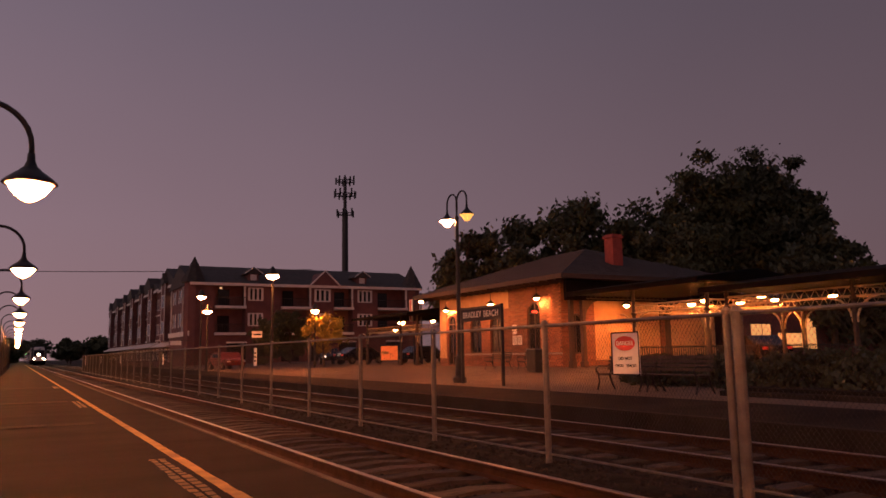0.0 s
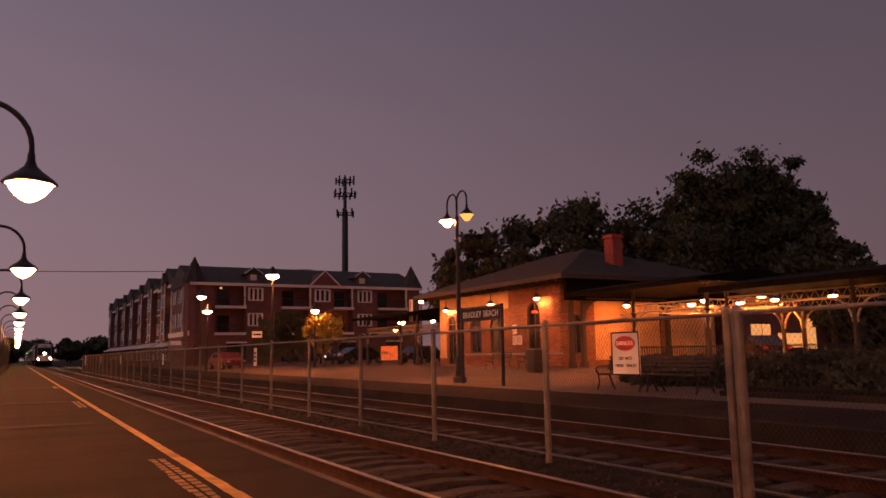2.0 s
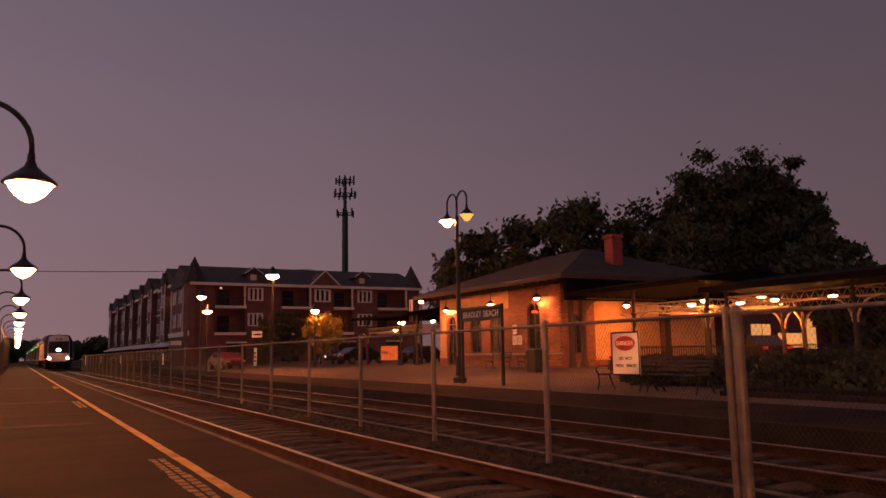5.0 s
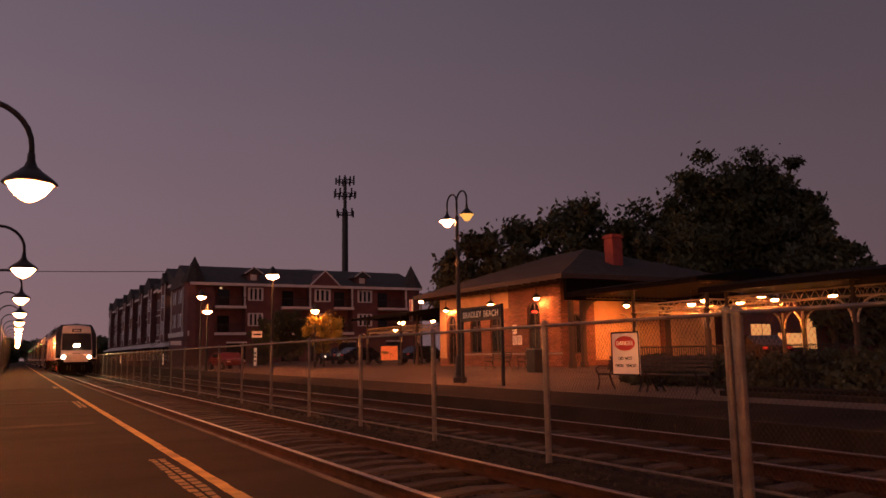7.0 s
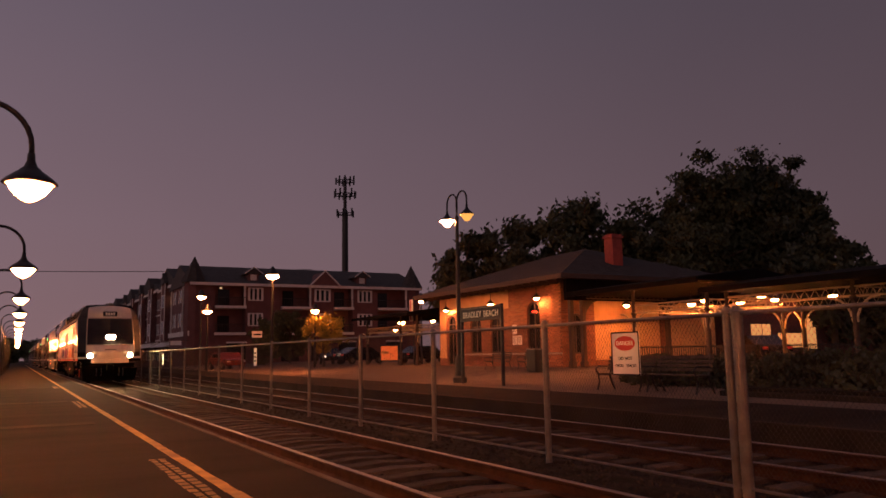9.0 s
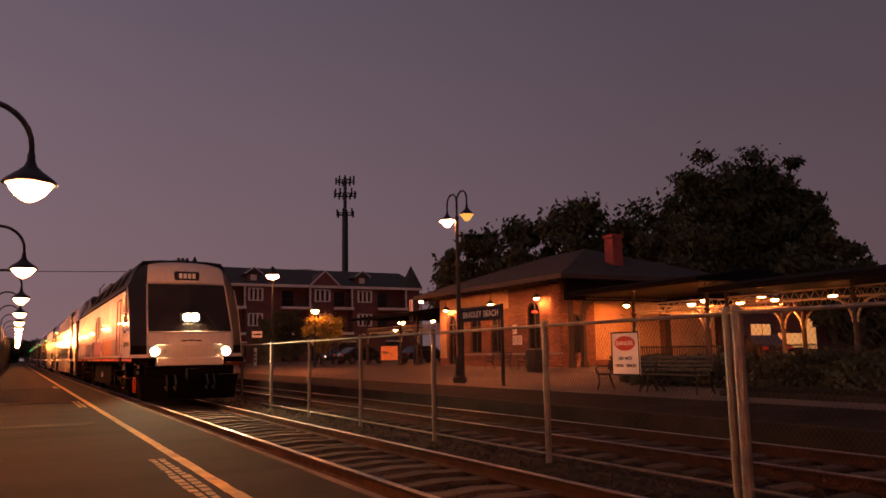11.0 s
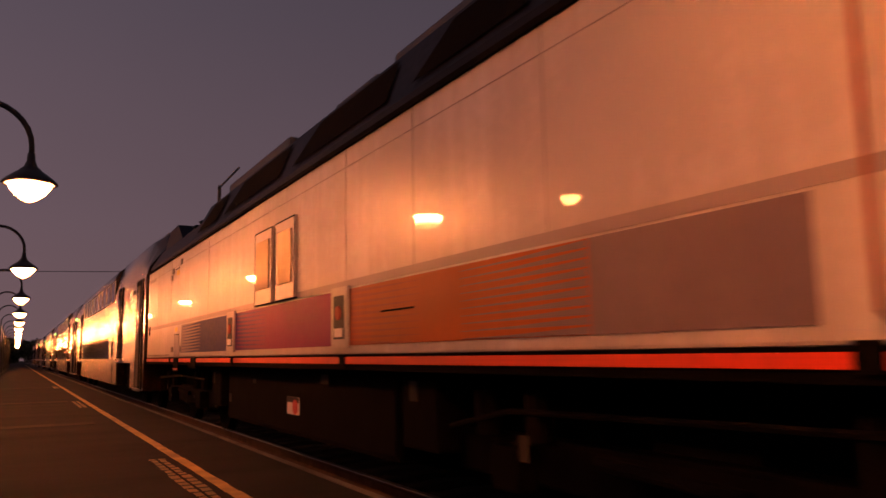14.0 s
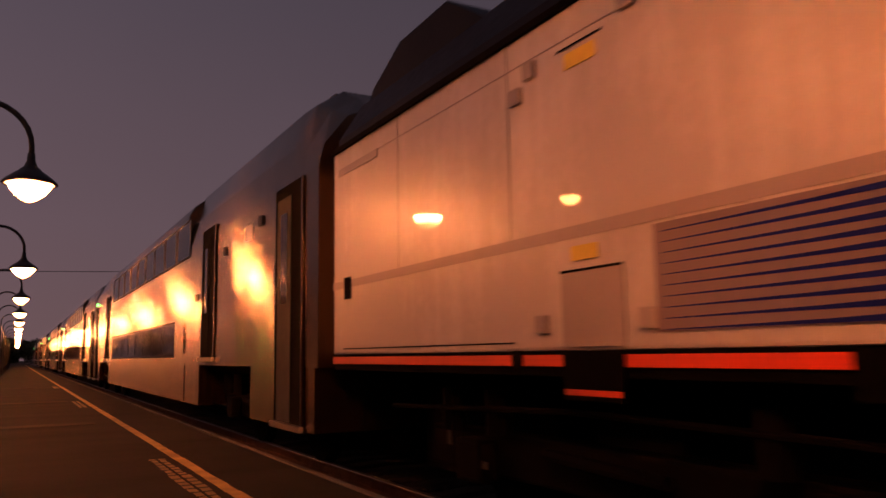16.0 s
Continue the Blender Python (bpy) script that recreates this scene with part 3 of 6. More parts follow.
def arched_window(parent, along, face, c, w, z0, z1, name="window", glass="darkglass"):
    def put(bm):
        for v in bm.verts:
            v.co = (v.co.x, face + v.co.y, v.co.z) if along == "x" else (face + v.co.y, v.co.x, v.co.z)
        bmesh.ops.recalc_face_normals(bm, faces=bm.faces)
        return bm
    bm = bmesh.new()
    bm.faces.new([bm.verts.new((p[0], 0.14, p[1])) for p in arch_poly(c, w, z0, z1)])
    win = part(name, put(bm), glass, parent)
    out, inn = arch_poly(c, w, z0, z1), arch_poly(c, w - 0.16, z0 + 0.08, z1 - 0.08)
    bm = bmesh.new()
    o, i = [bm.verts.new((p[0], 0.09, p[1])) for p in out], [bm.verts.new((p[0], 0.09, p[1])) for p in inn]
    for k in range(len(o)):
        bm.faces.new((o[k], o[(k + 1) % len(o)], i[(k + 1) % len(o)], i[k]))
    geo = bmesh.ops.extrude_face_region(bm, geom=bm.faces[:])
    for v in geo["geom"]:
        if isinstance(v, bmesh.types.BMVert):
            v.co.y += 0.045
    part("frame", put(bm), "timber", win)
    bm = boxes((c - 0.025, c + 0.025, 0.10, 0.138, z0 + 0.08, z1 - 0.06), (c - w / 2 + 0.05, c + w / 2 - 0.05, 0.10, 0.138, z1 - w / 2 - 0.03, z1 - w / 2 + 0.03))
    part("glazing_bar", put(bm), "timber", win)
    return win


def brick_courses(base, along, face, a, b, z0, z1, skip, out=-1):
    """Bricks proud of a mortar wall face, each an object of its own."""
    bw, bh = 0.30, 0.10
    bm = boxes((-bw / 2 + 0.008, bw / 2 - 0.008, -0.02, 0.004, -bh / 2 + 0.007, bh / 2 - 0.007))
    me = bpy.data.meshes.new("brick")
    bm.to_mesh(me)
    bm.free()
    me.materials.append(M["brick"])
    row, z = 0, z0 + bh / 2
    while z < z1 - bh / 2 + 0.01:
        s = a + bw / 2 + (bw / 2 if row % 2 else 0)
        while s < b - bw / 2 + 0.01:
            if not any(abs(s - c) < w / 2 + 0.12 and zz0 - 0.05 < z < zz1 + 0.04 for c, w, zz0, zz1 in skip):
                ob = share("brick", me, base, (s, face, z) if along == "x" else (face, s, z), 0 if along == "x" else -math.pi / 2)
            s += bw
        z += bh
        row += 1


def hip_roof(name, x0, x1, y0, y1, z0, rise, ridge_in, mat="shingle"):
    """Hipped roof with thickness and its ridge along y."""
    xm = (x0 + x1) / 2
    top = [(x0, y0, z0), (x1, y0, z0), (x1, y1, z0), (x0, y1, z0), (xm, y0 + ridge_in, z0 + rise), (xm, y1 - ridge_in, z0 + rise)]
    bm = bmesh.new()
    a = [bm.verts.new(p) for p in top]
    b = [bm.verts.new((p[0], p[1], p[2] - 0.18)) for p in top[:4]]
    for f in ((a[0], a[1], a[4]), (a[1], a[2], a[5], a[4]), (a[2], a[3], a[5]), (a[3], a[0], a[4], a[5]), (b[3], b[2], b[1], b[0]),
              (a[0], b[0], b[1], a[1]), (a[1], b[1], b[2], a[2]), (a[2], b[2], b[3], a[3]), (a[3], b[3], b[0], a[0])):
        bm.faces.new(f)
    bmesh.ops.recalc_face_normals(bm, faces=bm.faces)
    return part(name, bm, mat)


def station():
    st = thing("station_building", "brick railway station with hipped roof and deep eaves", "building", (0, 0, 0))
    # wall towards the tracks: arched door and windows
    west_holes = [(34.5, 1.2, FLOOR + 0.02, 3.95), (38.3, 1.3, 1.2, 3.45), (40.6, 1.3, 1.2, 3.45), (43.6, 1.15, FLOOR + 0.02, 3.65)]
    south_holes = [(25.7, 0.85, 1.1, 3.2)]
    w = wall_with_arches("wall", "y", WY, WY2, WX, 0.35, west_holes, 0.3, EAVE, "brickwall")
    w.parent = st
    s = wall_with_arches("wall", "x", WX + 0.35, 26.9, WY, 0.35, south_holes, 0.3, EAVE, "brickwall")
    s.parent = st
    part("wall", boxes((26.9, WX2, WY + 0.03, WY + 0.35, 0.3, EAVE)), "stucco", st, "buff stucco wall under the eaves")
    part("plinth", boxes((26.9, WX2, WY - 0.03, WY + 0.028, 0.3, 0.75)), "brickwall", st)
    part("pilaster", boxes((31.6, 32.0, WY - 0.08, WY + 0.028, 0.75, EAVE)), "brickwall", st)
    for c, ww, z0, z1 in west_holes:
        arched_window(w, "y", WX, c, ww, z0, z1, "door" if z0 < 1 else "window")
    for c, ww, z0, z1 in south_holes:
        arched_window(s, "x", WY, c, ww, z0, z1, "window")
    part("wall", boxes((WX2 - 0.35, WX2, WY + 0.35, WY2, 0.3, EAVE)), "stucco", st)
    part("wall", boxes((WX + 0.35, WX2 - 0.35, WY2 - 0.35, WY2, 0.3, EAVE)), "stucco", st)
    part("floor", boxes((WX + 0.35, WX2 - 0.35, WY + 0.35, WY2 - 0.35, 0.3, 0.46)), "concrete", st)
    roof = hip_roof("roof", 23.4, 37.2, 30.2, 46.4, EAVE + 0.12, 2.35, 6.4)
    roof.parent = st
    part("soffit", boxes((23.5, 37.1, 30.3, 46.3, EAVE - 0.09, EAVE - 0.065)), "soffit", roof)
    part("fascia", boxes((23.34, 23.40, 30.2, 46.4, EAVE - 0.10, EAVE + 0.14)), "timber", roof)
    part("fascia", boxes((23.34, 37.2, 30.14, 30.198, EAVE - 0.10, EAVE + 0.14)), "timber", roof)
    # rows of shingles as raised steps on the two visible slopes
    run = math.hypot(6.9, 2.35)
    for k in range(1, 26):
        t = k / 26
        x, z = 23.4 + 6.9 * t, EAVE + 0.12 + 2.35 * t
        ya, yb = 30.2 + 6.4 * t, 46.4 - 6.4 * t
        part("shingle_course", quads(((x, ya, z + 0.012), (x, yb, z + 0.012), (x - 0.26, yb + 0.24, z - 0.055), (x - 0.26, ya - 0.24, z - 0.055)), ((x - 0.26, ya - 0.24, z - 0.055), (x - 0.26, yb + 0.24, z - 0.055), (x - 0.26, yb + 0.24, z - 0.088), (x - 0.26, ya - 0.24, z - 0.088))), "shingle", roof)
        y, xa, xb = 30.2 + 6.4 * t, 23.4 + 6.9 * t, 37.2 - 6.9 * t
        part("shingle_course", quads(((xa, y, z + 0.012), (xb, y, z + 0.012), (xb + 0.26, y - 0.24, z - 0.055), (xa - 0.26, y - 0.24, z - 0.055)), ((xa - 0.26, y - 0.24, z - 0.055), (xb + 0.26, y - 0.24, z - 0.055), (xb + 0.26, y - 0.24, z - 0.09), (xa - 0.26, y - 0.24, z - 0.09))), "shingle", roof)
    part("frieze", boxes((WX - 0.012, WX - 0.002, 36.9, WY2 - 0.1, 3.75, EAVE - 0.1)), "stucco", st, "buff stucco frieze under the eaves")
    part("frieze", boxes((WX - 0.012, WX - 0.002, 44.3, WY2 - 0.02, 0.9, 3.746)), "stucco", st, "buff stucco pier")
    for ya, yb in ((WY, 33.8), (35.2, 42.9)):
        part("sill_course", boxes((WX - 0.06, WX - 0.002, ya, yb, 1.08, 1.18)), "concrete", st, "pale stone sill course")
    neon = tube(bmesh.new(), [(WX + 0.07, 34.72 - 0.05 * k, 3.42 + 0.06 * math.sin(k * 1.9)) for k in range(10)], 0.014, 6)
    part("neon_sign", neon, "neon", w, "small red neon script in the door light")
    for k in range(22):
        part("rafter_end", boxes((23.42, 24.66, 30.7 + 0.72 * k, 30.78 + 0.72 * k, EAVE - 0.20, EAVE - 0.092)), "timber", roof)
    brick_courses(w, "y", WX, WY + 0.02, WY + 1.30, 0.5, 4.8, [])
    part("chimney", boxes((28.85, 29.55, 32.5, 33.2, 5.4, 7.72), (28.78, 29.62, 32.43, 33.27, 7.5, 7.64)), "redpaint", roof, "red brick chimney")
    porch()
    return st


def porch():
    """Dark timber frame with rounded corners under the southern eaves."""
    p = thing("porch_frame", "dark timber porch frame with curved brackets", "porch", (0, 30.6, 0))
    part("beam", boxes((23.9, 36.6, -0.12, 0.12, 3.78, 4.82)), "shadeblack", p)
    for x in (24.22, 24.97, 30.79, 36.3):
        part("post", boxes((x - 0.11, x + 0.11, -0.11, 0.11, 0.40, 3.776), bevel=0.015), "timber", p)
        part("plinth", boxes((x - 0.15, x + 0.15, -0.15, 0.15, 0.40, 0.72), bevel=0.015), "timber", p)
    for x, s in ((25.08, 1), (30.68, -1), (30.90, 1), (36.19, -1)):
        arc = [(x + s * 1.0 * (1 - math.sin(a)), 3.775 - 1.0 * (1 - math.cos(a))) for a in [k * math.pi / 16 for k in range(9)]]
        part("bracket", prism(bmesh.new(), [(x, 3.775)] + arc, "y", -0.08, 0.08), "timber", p)
    g = bmesh.new()
    for za in (3.86, 4.16):
        tube(g, [(25.1, -0.2, za), (30.6, -0.2, za)], 0.03, 6)
    for k in range(18):
        tube(g, [(25.1 + 0.305 * k, -0.2, 3.86), (25.25 + 0.305 * k, -0.2, 4.16), (25.405 + 0.305 * k, -0.2, 3.86)], 0.016, 5)
    part("lattice", g, "timber", p, "dark lattice girder over the opening")


def wall_lamp(x, y, z, mat="sodium_station", r=0.15):
    L = thing("wall_lamp", "lit sodium bowl lamp under the station eaves", "lamp", (x, y, z), group="lamps of the station building")
    part("stem", tube(bmesh.new(), [(0, 0, 0.12), (0, 0, 0.55)], 0.02, 6), "iron", L)
    part("shade", lathe(bmesh.new(), [(0.04, 0.2), (0.08, 0.14), (r * 1.3, 0.05), (r * 1.6, -0.05), (r * 1.6, -0.065), (r * 1.54, -0.065), (r * 1.25, 0.03)], 16), "iron", L)
    part("bowl", lathe(bmesh.new(), [(r * 1.2, 0.02), (r * 1.25, -0.01), (r * 0.95, -0.10), (r * 0.5, -0.15), (0.03, -0.17)], 14), mat, L)
    return L


def canopy(y0, y1, ze, rows):
    """Open platform canopy on columns, with lattice girders, running from the building along the tracks."""
    cp = thing("platform_canopy", "open dark platform canopy on columns with lattice girders", "canopy", (0, 0, 0), group="canopies beside the station")
    x0, x1 = 23.4, 30.4
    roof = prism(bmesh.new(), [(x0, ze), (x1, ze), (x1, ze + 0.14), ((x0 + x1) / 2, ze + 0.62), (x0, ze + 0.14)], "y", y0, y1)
    # Underside shade is carried by the near-black roof colour.
    part("roof", roof, "shadeblack", cp)
    part("fascia", boxes((x0 - 0.06, x0 - 0.002, y0, y1, ze - 0.08, ze + 0.10)), "shadeblack", cp)
    za, zb = 2.92, 3.26
    for x in (24.6, 29.2):
        for y in rows:
            part("column", lathe(bmesh.new(), [(0.17, 0.0), (0.17, 0.25), (0.10, 0.32), (0.085, 2.4), (0.13, 2.45), (0.13, 2.52), (0.08, 2.55), (0.08, ze - 0.42)], 12, (x, y, 0.40)), "timber", cp)
            part("capital", boxes((x - 0.16, x + 0.16, y - 0.16, y + 0.16, ze - 0.02, ze - 0.002)), "timber", cp)
            for s in (-1, 1):
                tb = tube(bmesh.new(), [(x, y + s * (0.08 + 0.8 * (1 - math.cos(a))), 2.05 + 0.85 * math.sin(a)) for a in [k * math.pi / 16 for k in range(9)]], 0.045, 6)
                part("bracket", tb, "truss", cp)
        for ya, yb in zip(rows, rows[1:]):
            g = bmesh.new()
            for z in (za, zb):
                tube(g, [(x, ya, z), (x, yb, z)], 0.035, 6)
            n = 13
            for k in range(n):
                p, q = ya + (yb - ya) * k / n, ya + (yb - ya) * (k + 1) / n
                tube(g, [(x, p, za), (x, (p + q) / 2, zb), (x, q, za)], 0.018, 5)
            part("girder", g, "truss", cp, "cream-painted lattice girder")
    for y in rows:
        g = bmesh.new()
        for z in (za, zb):
            tube(g, [(24.6, y, z), (29.2, y, z)], 0.03, 6)
        for k in range(10):
            tube(g, [(24.6 + 0.46 * k, y, za), (24.83 + 0.46 * k, y, zb), (25.06 + 0.46 * k, y, za)], 0.018, 5)
        part("girder", g, "truss", cp, "cream-painted lattice girder")
    return cp


# ---- name board, benches, bin, poster case ----
def name_board():
    b = thing("station_name_board", "dark station name board on two posts", "sign", (13.6, 22.0, 0.2))
    for y in (-1.27, 1.27):
        part("post", boxes((-0.045, 0.045, y - 0.045, y + 0.045, 0, 2.62), bevel=0.008), "iron", b)
    part("panel", boxes((-0.05, 0.0, -1.27, 1.27, 2.12, 2.54), bevel=0.01), "signblack", b)
    part("cap", boxes((-0.07, 0.03, -1.34, 1.34, 2.545, 2.60)), "iron", b)
    for word, x in (("BRADLEY", -0.50), ("BEACH", 0.70)):
        lettering("lettering", word, 0.29, "signwhite", b, Matrix.Translation((-0.054, -x, 2.33)) @ FACE_WEST)


def bench(m_first, others):
    b = thing("platform_bench", "slatted timber bench with curled iron ends", "bench", group="benches on the station platform")
    b.matrix_world = m_first
    for y in (-0.8, 0.8):
        end = bmesh.new()
        tube(end, [(-0.30, y, 0.0), (-0.22, y, 0.22), (-0.26, y, 0.42), (0.16, y, 0.40), (0.26, y, 0.86)], 0.026, 6)
        tube(end, [(0.32, y, 0.0), (0.20, y, 0.2), (0.14, y, 0.40)], 0.026, 6)
        tube(end, [(-0.26, y, 0.42), (-0.34, y, 0.56), (-0.22, y, 0.64), (0.20, y, 0.62)], 0.02, 6)
        part("iron_end", end, "iron", b)
    for k in range(5):
        part("slat", boxes((-0.25 + 0.085 * k, -0.18 + 0.085 * k, -0.9, 0.9, 0.425, 0.45), bevel=0.006), "timber", b)
    for k in range(4):
        x, z = 0.165 + 0.024 * k, 0.52 + 0.10 * k
        part("slat", boxes((x, x + 0.025, -0.9, 0.9, z, z + 0.075), bevel=0.006), "timber", b)
    for m in others:
        copy_thing(b, m)


def litter_bin(x, y, z):
    b = thing("litter_bin", "dark domed litter bin beside the station door", "bin", (x, y, z))
    part("body", boxes((-0.33, 0.33, -0.33, 0.33, 0.05, 1.0), bevel=0.04), "iron", b)
    part("lid", boxes((-0.36, 0.36, -0.36, 0.36, 1.0, 1.06), bevel=0.02), "galv", b, "pale metal lid")
    part("foot", boxes((-0.28, 0.28, -0.28, 0.28, 0, 0.05)), "iron", b)


def poster_case(x, y, z):
    b = thing("poster_case", "lit orange advertising poster in a frame on legs", "sign", (x, y, z), -0.25)
    part("panel", boxes((-0.74, 0.74, -0.03, 0.03, 0.25, 1.5), bevel=0.01), "iron", b)
    part("poster", boxes((-0.66, 0.66, -0.036, -0.032, 0.33, 1.42)), "lit_sign", b, "glowing orange poster")
    part("picture", quads([(-0.35 + 0.3 * math.cos(a), -0.039, 0.9 + 0.12 * math.sin(a)) for a in [k * math.tau / 14 for k in range(14)]]), "poster", b)
    for s in (-0.7, 0.7):
        part("leg", boxes((s - 0.04, s + 0.04, -0.04, 0.04, 0, 0.25)), "iron", b)


# ---- trees ----
def tree(x, y, z0, height, crown_r, seed, crown_low=0.35, mat="leaf", clumps=60, leaves=170, leaf=0.34, label="large dark deciduous tree against the dusk sky", squash=0.75):
    rnd = random.Random(seed)
    t = thing("tree", label, "tree", (x, y, z0), group="trees behind the station")
    bm = bmesh.new()
    lean = Vector((rnd.uniform(-0.05, 0.05), rnd.uniform(-0.05, 0.05), 0))
    tops = []
    hh = height * 0.62
    tube(bm, [lean * (hh * k / 4) + Vector((0, 0, hh * k / 4)) for k in range(5)], [height * 0.026 * (1 - 0.17 * k) for k in range(5)], 8)
    for k in range(9):
        a = k * 2.4 + rnd.uniform(-0.3, 0.3)
        s = hh * rnd.uniform(0.4, 0.95)
        r = crown_r * rnd.uniform(0.5, 0.85)
        e = Vector((math.cos(a) * r, math.sin(a) * r, min(height * 0.92, s + height * rnd.uniform(0.12, 0.34))))
        b0 = lean * s + Vector((0, 0, s))
        mid = (b0 + e) / 2 + Vector((0, 0, height * 0.03))
        tube(bm, [b0, mid, e], [height * 0.011, height * 0.007, height * 0.003], 6)
    part("trunk", bm, "bark", t)
    verts, faces = [], []
    cz = height * (1 + crown_low) / 2
    ch = height * (1 - crown_low) / 2
    for _ in range(clumps):
        while True:
            q = Vector((rnd.uniform(-1, 1), rnd.uniform(-1, 1), rnd.uniform(-1, 1)))
            if 0.25 < q.length < 1:
                break
        wob = 0.8 + 0.35 * noise.noise(q * 1.7 + Vector((seed, 0, 0)))
        c = Vector((q.x * crown_r * wob, q.y * crown_r * wob, cz + q.z * ch * wob))
        cr = crown_r * rnd.uniform(0.13, 0.27)
        for _ in range(leaves):
            d = Vector((rnd.gauss(0, 1), rnd.gauss(0, 1), rnd.gauss(0, 0.7))) * cr * 0.55
            p = c + d
            n = Vector((rnd.uniform(-1, 1), rnd.uniform(-1, 1), rnd.uniform(-0.3, 1))).normalized()
            u = n.orthogonal().normalized() * leaf * rnd.uniform(0.5, 1.1)
            w = n.cross(u) * rnd.uniform(0.4, 0.7)
            k = len(verts)
            verts += [p - u, p + w * 0.8 + n * 0.03, p + u, p - w * 0.8 + n * 0.03]
            faces.append((k, k + 1, k + 2, k + 3))
    me = bpy.data.meshes.new("crown")
    me.from_pydata([tuple(v) for v in verts], [], faces)
    me.materials.append(M[mat])
    c = new("crown", me)
    c.parent = t
    return t


def shrubs():
    """Low clipped planting beside the station platform."""
    rnd = random.Random(31)
    for k, (x, y, r, h) in enumerate([(17.0, 14.4, 1.3, 0.9), (16.5, 16.4, 1.2, 0.95), (17.6, 18.2, 1.1, 0.95), (18.3, 16.0, 1.3, 1.0), (15.9, 11.6, 1.4, 1.05), (16.0, 9.4, 1.6, 1.1), (15.8, 7.2, 1.5, 1.05), (16.4, 5.2, 1.6, 1.15), (18.6, 10.4, 1.6, 1.15), (18.6, 7.4, 1.7, 1.2), (21.0, 9.0, 1.7, 1.3), (18.9, 4.6, 1.7, 1.6), (21.5, 5.6, 1.8, 1.9)]):
        s = thing("shrub", "dark leafy shrub in the platform bed", "shrub", (x, y, 0.24), group="shrubs in the platform bed")
        verts, faces = [], []
        for _ in range(2600):
            a, q = rnd.random() * math.tau, rnd.random() ** 0.4
            zz = rnd.random() ** 0.7
            rr = r * q * math.sqrt(max(0.05, 1 - 0.7 * zz * zz))
            p = Vector((rr * math.cos(a), rr * math.sin(a), zz * h * (0.8 + 0.25 * noise.noise(Vector((a, q * 2, k))))))
            n = Vector((rnd.uniform(-1, 1), rnd.uniform(-1, 1), rnd.uniform(-0.2, 1))).normalized()
            u = n.orthogonal().normalized() * rnd.uniform(0.05, 0.11)
            w = n.cross(u) * 0.6
            b = len(verts)
            verts += [tuple(p - u), tuple(p + w), tuple(p + u), tuple(p - w)]
            faces.append((b, b + 1, b + 2, b + 3))
        me = bpy.data.meshes.new("foliage")
        me.from_pydata(verts, [], faces)
        me.materials.append(M["leaf"])
        new("foliage", me).parent = s
        stem = bmesh.new()
        for a in range(5):
            tube(stem, [(0, 0, 0), (r * 0.5 * math.cos(a * 1.3), r * 0.5 * math.sin(a * 1.3), h * 0.75)], [0.03, 0.01], 5)
        part("stems", stem, "bark", s)
    tagged(part("planting_bed", boxes((14.12, 23.2, -6.0, 12.24, 0.05, 0.40)), "ground"), "dark soil bed beside the platform", "planting bed", kind="structure")
    tagged(part("planting_kerb", boxes((13.95, 14.12, 3.0, 12.4, 0.15, 0.32), (14.12, 23.0, 12.24, 12.4, 0.15, 0.40), bevel=0.015), "edge"), "low dark concrete kerb round the planting bed", "kerb", kind="structure")


